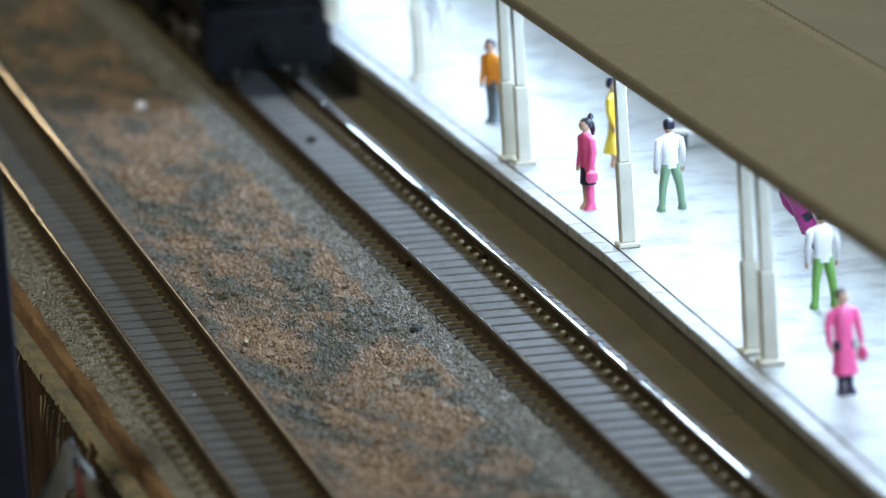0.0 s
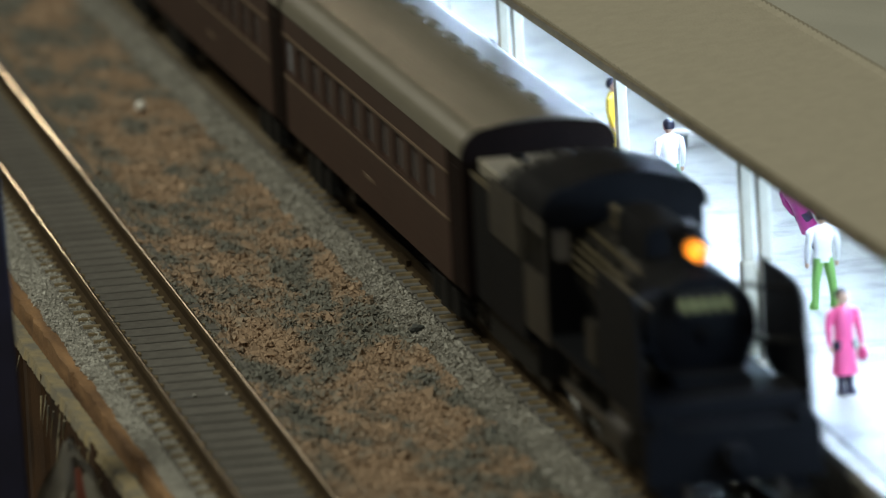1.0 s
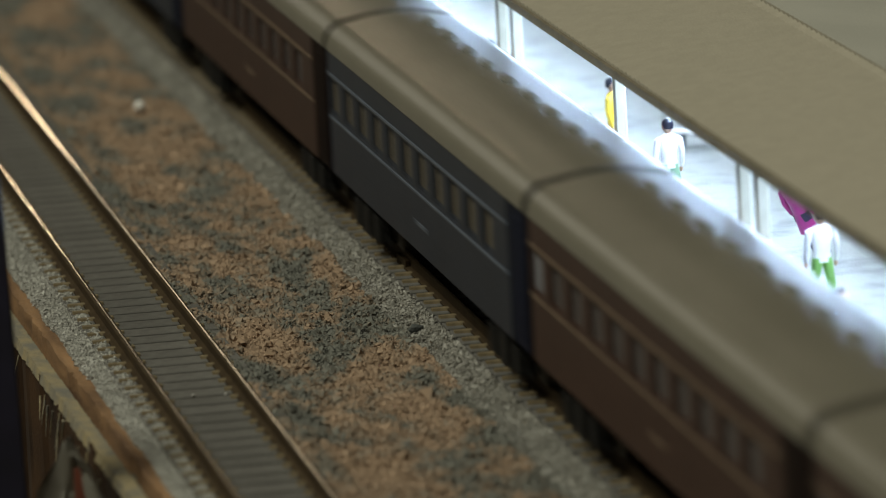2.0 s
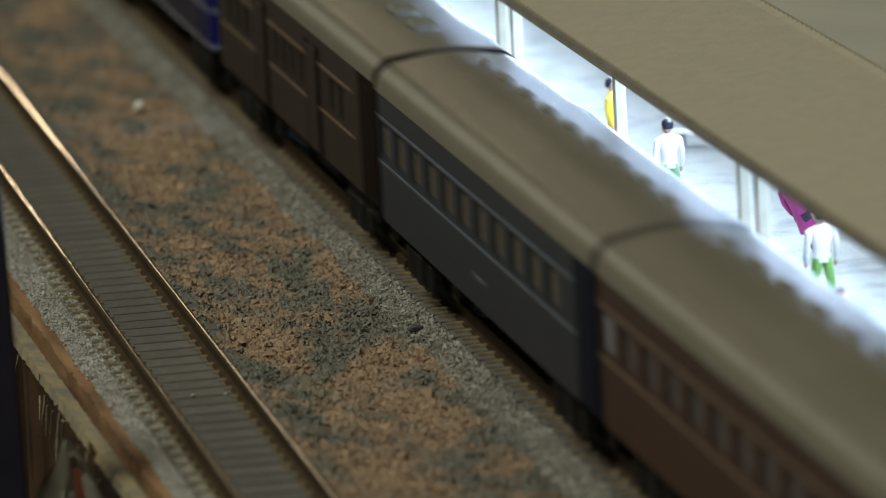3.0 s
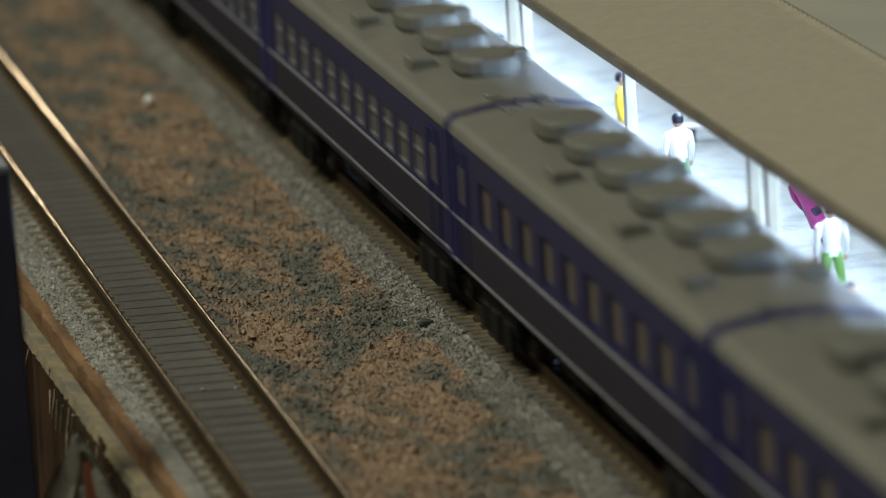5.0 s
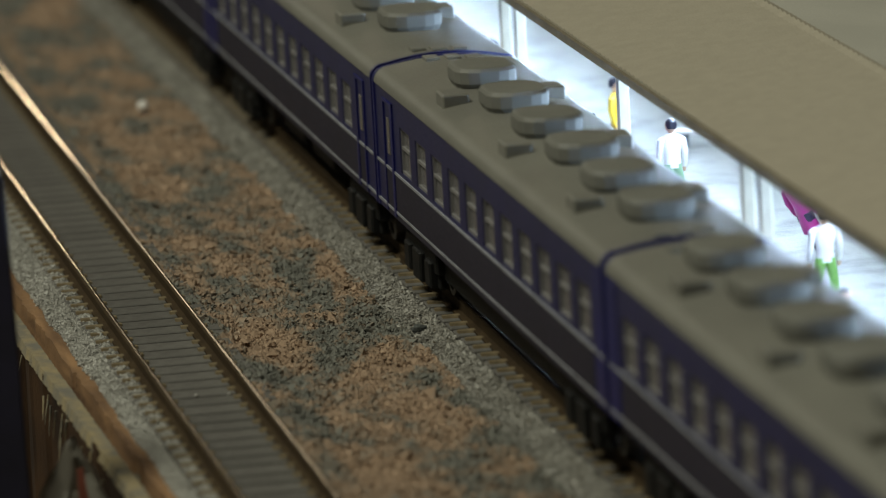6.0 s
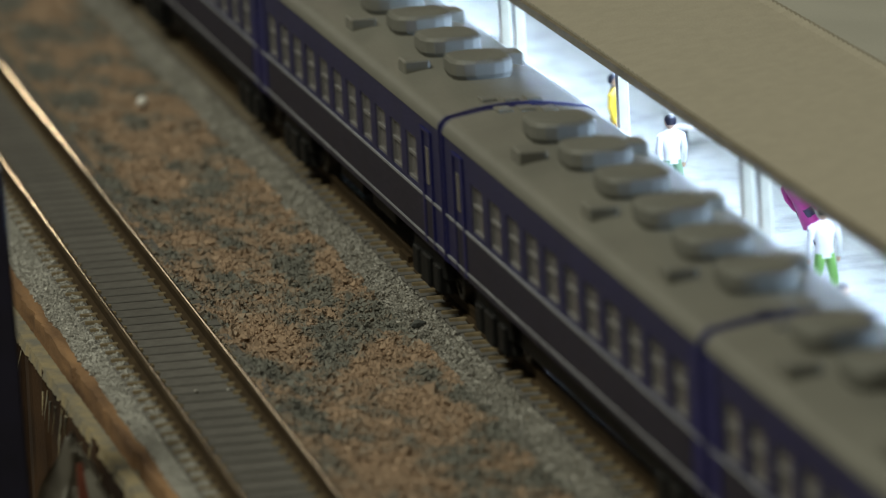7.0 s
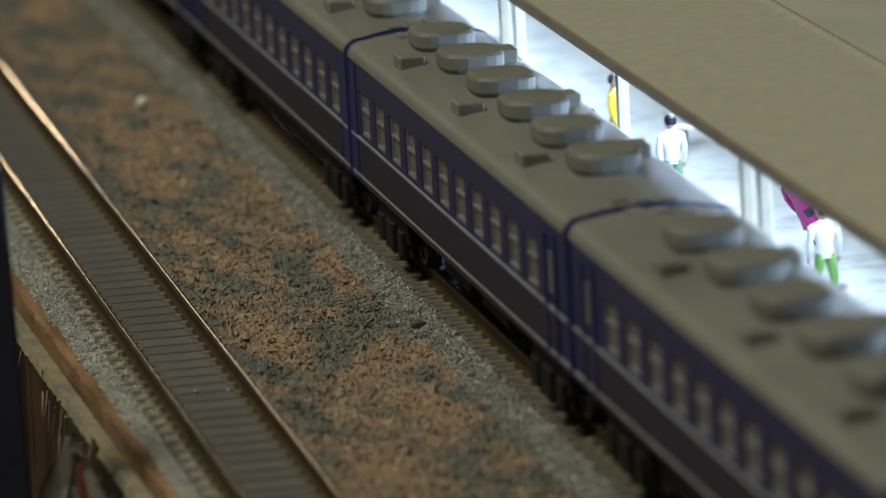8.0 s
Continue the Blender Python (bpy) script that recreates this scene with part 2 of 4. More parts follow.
def board():
    """The plywood board with its torn edge, and the ground on it."""
    rnd = random.Random(4)
    b = thing("plywood_board", "thick plywood layout board with torn splintered edge", "board", kind="structure")
    part("core", boxes((-50.0, 400, -2300, 2400, -40, -5.2)), DARK_WOOD, b)
    # edge strips whose outlines wander as torn wood does

    def strip(name, xa, xb, z0, z1, mat, wob, step, label, tear=0.0):
        bm = bmesh.new()
        rings, y = [], -420.0
        while y < 300:
            w, v = rnd.uniform(-wob, wob), rnd.uniform(-wob, wob)
            t = rnd.uniform(-tear, tear)
            k = -0.007 * (y + 100)
            rings.append([(xa + w + k, y, z0), (xb + v * 0.4 + k, y, z0), (xb + v * 0.4 + k, y, z1), (xa + w + 0.3 + k, y, z1 + t)])
            y += step * rnd.uniform(0.25, 2.2)
        loft(bm, rings)
        return part(name, bm, mat, b, label)

    strip("veneer", -53.6, -49.6, -6.5, -2.95, PLY_ORANGE, 0.22, 1.6, "orange-brown wood edge strip", 0.12)
    strip("veneer", -56.4, -54.5, -4.9, -3.7, PLY_TAN, 0.16, 0.6, "pale torn plywood layer", 0.1)
    strip("veneer", -54.8, -53.4, -9.0, -5.4, DARK_WOOD, 0.25, 4, "dark crack between the layers")
    strip("veneer", -56.2, -54.8, -38.0, -4.5, DARK_WOOD, 0.7, 3, "dark lower plywood layers", 0.8)
    for y, up in ((-133, 4.5), (-131, 3.0), (-128.5, 3.6), (-140, 3.0)):
        bm = bmesh.new()
        loft(bm, [[(-57.6, y + 0.5, -13), (-57.0, y + 1.2, -13), (-56.8, y - 0.6, -13), (-57.4, y - 1.1, -13)], [(-57.5, y + 0.3, -13 + up), (-57.3, y + 0.4, -13 + up), (-57.25, y, -13 + up), (-57.4, y, -13 + up)]])
        part("splinter", bm, PLY_TAN, b)
    for i in range(34):
        y = rnd.uniform(-210, -50)
        bm = bmesh.new()
        z = rnd.uniform(-7, -4.2)
        x = -56.4 - rnd.uniform(0, 0.5)
        tube(bm, (x, y, z), (x - rnd.uniform(0.2, 0.9), y - rnd.uniform(-2, 3), z - rnd.uniform(1.5, 5.0)), rnd.uniform(0.1, 0.24), 0.03, 5)
        part("splinter", bm, PLY_TAN, b, "pale wood splinter" if i == 0 else "")


board()


def ground():
    """Scatter-covered ground between the tracks: an uneven sheet to the far end of the layout."""
    nx, ny = 66, 640
    x0, x1, y0, y1 = -50, 390, -420, 2350
    bm = bmesh.new()
    box(bm, -50, 390, -2280, -420, -5.1, -3.9)
    xs = [x0 + (40.0 * i / 50 if i <= 50 else 40 + (x1 - x0 - 40) * ((i - 50) / 16.0) ** 1.6) for i in range(nx + 1)]
    grid = []
    for j in range(ny + 1):
        y = y0 + 1000.0 * j / 500 if j <= 500 else 580 + (y1 - 580) * (j - 500) / 140.0
        row = []
        for x in xs:
            p = Vector((x * 0.11, y * 0.11, 0.3))
            h = noise.noise(p) * 0.35 + noise.noise(p * 3.1) * 0.16
            row.append(bm.verts.new((x * MM, y * MM, (-3.6 + h) * MM)))
        grid.append(row)
    for j in range(ny):
        for i in range(nx):
            bm.faces.new((grid[j][i], grid[j][i + 1], grid[j + 1][i + 1], grid[j + 1][i]))
    tagged(part("ground", bm, EARTH, smooth=True), "brown and dark grey model scatter ground", "ground", kind="structure")


ground()

GRAIN_V = np.array([(1, 0, 0), (-1, 0, 0), (0, 1, 0), (0, -1, 0), (0, 0, 1), (0, 0, -1)], float)
GRAIN_F = np.array([(0, 2, 4), (2, 1, 4), (1, 3, 4), (3, 0, 4), (2, 0, 5), (1, 2, 5), (3, 1, 5), (0, 3, 5)])


def grains(name, count, place, size, mat, label, category, seed):
    """Loose grains as one mesh of small uneven stones. place(rng, n) gives x, y, z arrays in mm."""
    rng = np.random.default_rng(seed)
    x, y, z = place(rng, count)
    r = size * np.exp(rng.normal(0, 0.38, count))
    v = GRAIN_V[None] * rng.uniform(0.6, 1.25, (count, 6, 1)) * r[:, None, None]
    v = v + rng.normal(0, 0.16, (count, 6, 3)) * r[:, None, None]
    a, b = rng.uniform(0, 6.283, count), rng.uniform(-0.9, 0.9, count)
    ca, sa, cb, sb = np.cos(a)[:, None], np.sin(a)[:, None], np.cos(b)[:, None], np.sin(b)[:, None]
    vx, vy, vz = v[..., 0], v[..., 1] * cb - v[..., 2] * sb, (v[..., 1] * sb + v[..., 2] * cb) * 1.0
    pts = np.stack([vx * ca - vy * sa + x[:, None], vx * sa + vy * ca + y[:, None], vz + z[:, None]], -1).reshape(-1, 3) * MM
    faces = (GRAIN_F[None] + 6 * np.arange(count)[:, None, None]).reshape(-1, 3)
    me = bpy.data.meshes.new(name)
    me.from_pydata(pts.tolist(), [], faces.tolist())
    me.materials.append(mat)
    return tagged(new(name, me), label, category, kind="stuff")


def lumps(x, y, cell, seed):
    """Smooth random heights from 0 to 1 over cells of that size in mm."""
    table = np.random.default_rng(seed).uniform(0, 1, (256, 256))
    u, v = x / cell + 3000, y / cell + 3000
    i, j = np.floor(u).astype(int), np.floor(v).astype(int)
    fu, fv = u - i, v - j
    fu, fv = fu * fu * (3 - 2 * fu), fv * fv * (3 - 2 * fv)
    a, b = table[i % 256, j % 256], table[(i + 1) % 256, j % 256]
    c, d = table[i % 256, (j + 1) % 256], table[(i + 1) % 256, (j + 1) % 256]
    return (a * (1 - fu) + b * fu) * (1 - fv) + (c * (1 - fu) + d * fu) * fv


def field(rng, n):
    """Scatter glued on in tufts; it ends in a ragged lip along the main track's bed."""
    x, y = rng.uniform(-36.9, -10.6, n), rng.uniform(-212, 236, n)
    x = np.maximum(x, -35.45 + 0.0079 * y - rng.uniform(0, 0.12, n))
    lip = -11.9 + 1.1 * (lumps(x * 0, y, 5.0, 21) - 0.5) + 0.9 * (lumps(x * 0, y, 1.7, 22) - 0.5)
    x = np.where(x > lip, lip - rng.uniform(0, 23, n), x)
    x = np.maximum(x, -35.45 + 0.0079 * y)
    tuft = 0.7 * (lumps(x, y, 3.4, 1) - 0.5) + 0.55 * (lumps(x, y, 1.5, 2) - 0.5)
    return x, y, -3.2 + 1.25 * np.clip((-30.5 - x) / 4.2, 0, 1) + rng.normal(0, 0.07, n) + tuft


grains("ground_scatter", 112000, field, 0.245, GRAINS, "brown and dark grey loose model scatter", "scatter", 7)


# ---- tracks ----
def rail_profile(cx):
    h = RAIL_H
    left = [(-0.95, -h), (-0.95, -h + 0.25), (-0.22, -h + 0.45), (-0.22, -0.62), (-0.36, -0.5), (-0.36, -0.16), (-0.08, 0.0)]
    return [(cx + x, z) for x, z in left] + [(cx - x, z) for x, z in reversed(left)]


def track(name, label, pitch, phase, near_y, far_y, joint_y, line_near=-2280, line_far=2380, knobs=True):
    t = thing(name, label, "railway track", "model railway tracks", "structure")
    bm = bmesh.new()
    prism(bm, [(-11.2, -5.15), (-9.0, -2.6), (9.0, -2.6), (11.2, -5.15)], line_near, line_far)
    part("roadbed", bm, CORK, t, "brown cork roadbed")
    for cx in (-4.85, 4.85):
        bm = bmesh.new()
        prism(bm, rail_profile(cx), line_near, line_far)
        rail = part("rail", bm, [RAIL_WEB, RAIL_TOP], t)
        for p in rail.data.polygons:
            if p.center.z > -0.00005 and p.normal.z > 0.95:
                p.material_index = 1
    bm = bmesh.new()
    box(bm, -7.9, 7.9, -2.0, 2.0, -3.0, SLEEPER_TOP)
    bevelled(bm, 0.12)
    sleeper = part("sleeper", bm, SLEEPER, t)
    chairs = []
    for chair_index, knob in enumerate((False, knobs)):
        bm = bmesh.new()
        for s in (-1, 1):
            reach = 2.8 if s < 0 and chair_index == 0 else 1.6
            loft(bm, [[(s * 0.25, -w, z0), (s * reach, -w * 0.6, z0), (s * reach, w * 0.6, z0), (s * 0.25, w, z0)] for w, z0 in ((0.8, SLEEPER_TOP), (0.65, -1.58))])
        if knob:
            turned(bm, (-1.35, 0, -1.6), (0, 0, 1), [(0, 0.52), (0.5, 0.5), (0.75, 0.32), (0.85, 0.05)], 8)
        chairs.append(part("rail_chair", bm, CHAIR, t))
    first = True
    count = int((far_y - near_y) / pitch)
    for i in range(count):
        y = near_y + phase + i * pitch
        s = sleeper if first else twin(sleeper)
        s.location.y = y * MM
        for cx, chair in zip((-4.85, 4.85), chairs):
            c = chair if first else twin(chair)
            c.location = (cx * MM, y * MM, 0)
        first = False
    # sleepers out on the far stretches of the line, joined
    bm = bmesh.new()
    y = near_y + phase - pitch
    while y > line_near + 5:
        box(bm, -7.9, 7.9, y - 1.85, y + 1.85, -3.0, SLEEPER_TOP)
        y -= pitch
    y = near_y + phase + count * pitch
    while y < line_far - 5:
        box(bm, -7.9, 7.9, y - 1.85, y + 1.85, -3.0, SLEEPER_TOP)
        y += pitch
    tagged(part("far_sleepers", bm, SLEEPER, t), kind="stuff")
    for cx in (-4.85, 4.85):
        for s in (-1, 1):
            bm = bmesh.new()
            box(bm, cx + s * 0.62 - 0.28, cx + s * 0.62 + 0.28, joint_y - 3.2, joint_y + 3.2, -1.5, -0.75)
            part("fishplate", bm, RAIL_WEB, t, "dull metal rail joiner")
    return t


PHASE = 3.19
main_track = track("main_track", "model railway track with grey sleepers and shiny rails", 5.031, PHASE, -260, 420, -49)
side_track = track("side_track", "unused model railway track with brownish rails", 5.0, 2.1, -260, 420, 160, -600, 1500, knobs=False)
side_track.matrix_basis = pose(-0.0409, 0, 0, 0, 0, -0.45)


def shoulder(xa, xb, tilt, top, drop, outer=0.0):
    def place(rng, n):
        u, y = rng.uniform(0, 1, n), rng.uniform(-215, 250, n)
        x = xa + (xb - xa) * u + (tilt * (1 - u) + outer * u) * y + 0.5 * (lumps(np.zeros(n), y, 6.0, 31) - 0.5) * u
        return x, y, top - drop * u + rng.normal(0, 0.1, n)
    return place


grains("track_ballast", 46000, shoulder(-8.0, -12.6, 0.0, -2.2, 1.3), 0.145, GREY_GRAINS, "pale grey ballast along the main track", "ballast", 11)
grains("track_ballast", 90000, shoulder(-47.2, -52.4, 0.0075, -1.85, 0.9, -0.004), 0.13, PALE_GRAINS, "pale grey ballast along the side track", "ballast", 12)


# ---- platform ----
PLAT_Z = 3.5
CANOPY_X0, CANOPY_Z0, RIDGE_X, RIDGE_Z = 13.4, 28.3, 36.8, 30.9


def platform(y_far, y_near, edge):
    """One clip-together section; edge holds the face's x at its far end, middle and near end."""
    p = thing("platform_section", "grey plastic station platform section with pale edge", "platform", "platform sections", "structure")
    ys = [y_far - 0.15, (y_far + y_near) / 2, y_near + 0.15]

    def run(name, profile, mat, label=""):
        bm = bmesh.new()
        loft(bm, [[(x if absolute else e + x, y, z) for x, z, absolute in profile] for e, y in zip(edge, ys)])
        return part(name, bm, mat, p, label)

    run("deck", [(2.35, PLAT_Z - 1.2, False), (66, PLAT_Z - 1.2, True), (66, PLAT_Z, True), (2.35, PLAT_Z, False)], PLATFORM, "bright grey platform deck")
    # coping blocks along the edge, in pieces of seven millimetres
    block = None
    count = 20
    for i in range(count):
        t = (i + 0.5) / count
        y = y_far + (y_near - y_far) * t
        e = edge[0] + (edge[1] - edge[0]) * t * 2 if t < 0.5 else edge[1] + (edge[2] - edge[1]) * (t * 2 - 1)
        if block is None:
            bm = bmesh.new()
            box(bm, 0, 2.2, -3.47, 3.47, PLAT_Z - 1.4, PLAT_Z - 0.02)
            bevelled(bm, 0.13)
            block = part("coping_block", bm, PLATFORM_EDGE, p, "pale coping block along the edge")
            piece = block
        else:
            piece = twin(block)
        slope = (edge[1] - edge[0] if t < 0.5 else edge[2] - edge[1]) / ((y_near - y_far) / 2)
        piece.matrix_basis = pose(e * MM, y * MM, 0, 0, 0, -math.degrees(math.atan(slope)))
    run("wall", [(0.9, -5.0, False), (64, -5.0, True), (64, PLAT_Z - 1.25, True), (0.9, PLAT_Z - 1.45, False)], PLATFORM_WALL, "dark brown platform side wall")
    run("footing", [(-5.5, -4.9, False), (2.0, -4.9, False), (2.0, -2.75, False), (-5.5, -2.75, False)], PLATFORM_WALL, "dark brown strip beside the track")
    return p


EDGES = [(416, 274, (11.5, 11.8, 12.0)), (274, 132, (11.9, 12.0, 12.2)), (132, -10, (12.2, 12.7, 13.1)), (-10, -152, (13.1, 13.6, 12.8)), (-152, -294, (12.7, 11.8, 10.9))]
for far, near, e in EDGES:
    platform(far, near, e)


def canopy(y_far, y_near):
    c = thing("platform_canopy", "beige corrugated platform roof with thin gutter", "platform roof", "", "structure")
    bm = bmesh.new()
    n = int((y_far - y_near) / 1.2)
    cols = [(CANOPY_X0, CANOPY_Z0), (RIDGE_X - 0.9, RIDGE_Z - 0.1), (RIDGE_X, RIDGE_Z + 0.25), (RIDGE_X + 0.9, RIDGE_Z - 0.1), (2 * RIDGE_X - CANOPY_X0, CANOPY_Z0)]
    rows = []
    for i in range(n + 1):
        y = y_far + (y_near - y_far) * i / n
        lift = 0.3 * (i % 2)
        top = [bm.verts.new((x * MM, y * MM, (z + lift) * MM)) for x, z in cols]
        low = [bm.verts.new((x * MM, y * MM, (z - 0.7) * MM)) for x, z in reversed(cols)]
        rows.append(top + low)
    for a, b in zip(rows, rows[1:]):
        for i in range(10):
            j = (i + 1) % 10
            bm.faces.new((a[i], a[j], b[j], b[i]))
    bm.faces.new(rows[0][::-1])
    bm.faces.new(rows[-1])
    sheet = part("roof_sheet", bm, [CANOPY, CANOPY_FAR], c)
    for p in sheet.data.polygons:
        if p.center.x > (RIDGE_X + 0.9) * MM:
            p.material_index = 1
    bm = bmesh.new()
    box(bm, CANOPY_X0 - 0.55, CANOPY_X0 - 0.02, y_near, y_far, CANOPY_Z0 - 1.15, CANOPY_Z0 - 0.12)
    part("gutter", bm, CANOPY_EDGE, c, "dark gutter strip")
    bm = bmesh.new()
    box(bm, 28.0, 32.0, y_near + 12, y_far - 12, CANOPY_Z0 - 0.9, CANOPY_Z0 + 1.2)
    part("light_housing", bm, POST, c, "lamp housing under the roof")
    return c


canopy(416, -294)


def post(x, y):
    p = thing("canopy_post", "cream square canopy post with wider foot", "post", "canopy posts")
    part("shaft", bevelled(boxes((-0.68, 0.68, -0.68, 0.68, 14.0, 27.9)), 0.13), POST, p)
    part("lower_shaft", bevelled(boxes((-0.9, 0.9, -0.9, 0.9, 4.1, 14.0)), 0.15), POST, p)
    part("base_plate", bevelled(boxes((-1.4, 1.4, -1.4, 1.4, 3.5, 4.15)), 0.15), POST, p)
    p.matrix_basis = pose(x * MM, y * MM, 0)
    return p


first_post = post(16.2, -8.3)
for x, y in ((17.2, -13.0), (17.2, -78.5), (16.2, -150.3), (16.6, -157.3), (17.6, 66.0), (16.2, 134.5), (16.2, 129.5), (16.5, 205)):
    copy_thing(first_post, pose(x * MM, y * MM, 0))


# ---- rolling stock: y runs along the vehicle, its leading end at -y, z = 0 on the rail ----
def arch(half, z_eave, rise, shoulder_r, n=7):
    """Roof outline from the one eave over the crown to the other."""
    pts = []
    for i in range(n + 1):
        a = math.pi - i * (math.pi / 2) / n
        pts.append((-half + shoulder_r + shoulder_r * math.cos(a), z_eave + shoulder_r * 0.95 * math.sin(a)))
    top = pts[-1][1]
    inner = half - shoulder_r
    crown = [(-inner + 2 * inner * k / 8, top + (rise - (top - z_eave)) * (1 - ((k - 4) / 4.0) ** 2)) for k in range(1, 8)]
    return pts + crown + [(-x, z) for x, z in reversed(pts)]


def bogie(parent, yc, wheel_r=2.9, base=14):
    h = base / 2
    frame_bars = [(-5.6, 5.6, yc - 1.8, yc + 1.8, 3.0, 6.6)]
    for s in (-1, 1):
        frame_bars.append((*sorted((s * 6.3, s * 7.9)), yc - h - 3.4, yc + h + 3.4, 3.0, 5.6))
        frame_bars.append((*sorted((s * 6.5, s * 7.5)), yc - h - 2.4, yc + h + 2.4, 1.1, 3.6))
        frame_bars.append((*sorted((s * 7.0, s * 8.6)), yc - 2.6, yc + 2.6, 1.0, 4.8))
        for dy in (-h, h):
            frame_bars.append((*sorted((s * 6.8, s * 8.5)), yc + dy - 1.7, yc + dy + 1.7, 1.2, 4.6))
    b = part("bogie", bevelled(boxes(*frame_bars), 0.25), UNDER, parent, "black bogie frame")
    for dy in (-base / 2, base / 2):
        bm = bmesh.new()
        for s in (-1, 1):
            turned(bm, (s * 4.3, yc + dy, wheel_r), (s, 0, 0), [(-0.5, wheel_r + 0.5), (0, wheel_r + 0.5), (0.05, wheel_r), (1.2, wheel_r), (1.25, wheel_r * 0.78), (1.0, wheel_r * 0.7), (1.0, wheel_r * 0.3), (1.5, wheel_r * 0.2)], 18)
        tube(bm, (-4.4, yc + dy, wheel_r), (4.4, yc + dy, wheel_r), 0.6, None, 8)
        part("wheelset", bm, WHEEL, b)
    return b


def side_wall(length, s, half, z0, z1, wz0, wz1, openings, cut=0.0):
    """A side with real openings: openings are (centre, width) along y, all from wz0 to wz1."""
    bm = bmesh.new()
    xa, xb = sorted((s * half, s * (half - 0.7)))
    e = length / 2
    box(bm, xa, xb, cut - e, e, z0, wz0)
    box(bm, xa, xb, cut - e, e, wz1, z1)
    edges = [cut - e]
    for c, w in openings:
        edges += [c - w / 2, c + w / 2]
    edges.append(e)
    for a, b in zip(edges[::2], edges[1::2]):
        if b - a > 0.01:
            box(bm, xa, xb, a, b, wz0, wz1)
    return bm


def coach_shell(root, length, half, z0, z_eave, rise, shoulder_r, windows, wz0, wz1, body, end_mat, roof, glass, two_tone=None, sash="double", end_windows=True, rim=0.9, proud=False, porch=0.0):
    e = length / 2
    for s in (-1, 1):
        wall = part("side_wall", side_wall(length - 2 * rim + 0.1, s, half, z0, z_eave, wz0, wz1, windows, porch), body, root)
        pane = None
        for c, w in windows:
            if pane is None or abs(pane[1] - w) > 0.01:
                bm = boxes((min(s * (half - 0.75), s * (half - 0.5)), max(s * (half - 0.75), s * (half - 0.5)), -w / 2, w / 2, wz0, wz1))
                g = part("window_pane", bm, glass, wall, "grey window with pale interior blind")
                g.location.y = c * MM
                f0, f1 = sorted((s * (half - 0.48), s * (half - 0.18)))
                dims = [(f0, f1, -w / 2, -w / 2 + 0.28, wz0, wz1), (f0, f1, w / 2 - 0.28, w / 2, wz0, wz1), (f0, f1, -w / 2, w / 2, wz0, wz0 + 0.35), (f0, f1, -w / 2, w / 2, wz1 - 0.3, wz1)]
                if sash == "double":
                    dims.append((f0, f1, -w / 2, w / 2, (wz0 + wz1) / 2 + 0.2, (wz0 + wz1) / 2 + 0.55))
                fr = part("window_frame", boxes(*dims), SASH if sash == "double" else body, wall)
                fr.location.y = c * MM
                pane = (g, w, fr)
            else:
                twin(pane[0]).location.y = c * MM
                twin(pane[2]).location.y = c * MM
    for s in (-1, 1):
        if porch and s < 0:
            # shallow entrance at the leading end; the recess's dark is put into its colour
            y0, y1 = sorted((s * (e - rim), s * (e - rim - porch)))
            entrance = part("vestibule", boxes((-half + 0.2, half - 0.2, y0, y1, z0, z_eave - 0.2)), end_mat, root, "dark-coloured shallow entrance")
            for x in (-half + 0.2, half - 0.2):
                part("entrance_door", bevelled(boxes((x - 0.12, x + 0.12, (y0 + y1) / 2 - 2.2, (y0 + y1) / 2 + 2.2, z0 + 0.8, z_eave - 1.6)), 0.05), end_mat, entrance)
        y0, y1 = sorted((s * (e if proud else e + 0.3), s * (e - rim)))
        bm = bmesh.new()
        if proud:
            outline = [(-half - 0.15, z0)] + arch(half + 0.22, z_eave, rise + 0.14, shoulder_r) + [(half + 0.15, z0)]
        else:
            outline = [(-half, z0)] + arch(half - 0.1, z_eave, rise - 0.25, shoulder_r) + [(half, z0)]
        prism(bm, outline, y0, y1)
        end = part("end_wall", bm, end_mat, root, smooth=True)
        y0, y1 = sorted((s * e, s * (e + 0.7)))
        part("gangway", bevelled(boxes((-3.0, 3.0, y0, y1, z0 - 0.5, z_eave - 0.6)), 0.2), UNDER, end, "black rubber gangway")
        if end_windows:
            for x in (-5.8, 5.8):
                y0, y1 = sorted((s * (e - 0.1), s * (e + 0.08)))
                part("end_window", bevelled(boxes((x - 1.6, x + 1.6, y0, y1, wz0 + 0.3, wz1)), 0.06), SASH, end, "pale end window")
    bm = bmesh.new()
    outer = arch(half + 0.12, z_eave, rise, shoulder_r)
    prism(bm, outer + [(half - 0.3, z_eave - 0.25), (-half + 0.3, z_eave - 0.25)], -e + (rim - 0.1 if proud else 0), e - (rim - 0.1 if proud else 0))
    part("roof", bm, roof, root, smooth=True)
    part("floor_pan", boxes((-half + 0.8, half - 0.8, -e + 1, e - 1, z0 + 0.1, z0 + 1.0)), UNDER, root)
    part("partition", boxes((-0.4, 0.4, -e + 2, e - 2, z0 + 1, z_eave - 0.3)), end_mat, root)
    for dy in (-e + 20, e - 20):
        bogie(root, dy)
    box_a = part("equipment_box", bevelled(boxes((-6.8, -2.5, -20, -3, 3.0, z0)), 0.3), UNDER, root)
    twin(box_a, 0, 24)
    # far-side box, unseen, drawn out long to block platform light under the coach
    part("equipment_box", bevelled(boxes((2.4, 6.9, -40, 40, 2.3, z0)), 0.3), UNDER, root)
    for s in (-1, 1):
        bm = boxes((-0.9, 0.9, *sorted((s * (e - 4), s * (e + 0.8))), 3.6, 5.0))
        part("coupler", bm, UNDER, root)
    return root


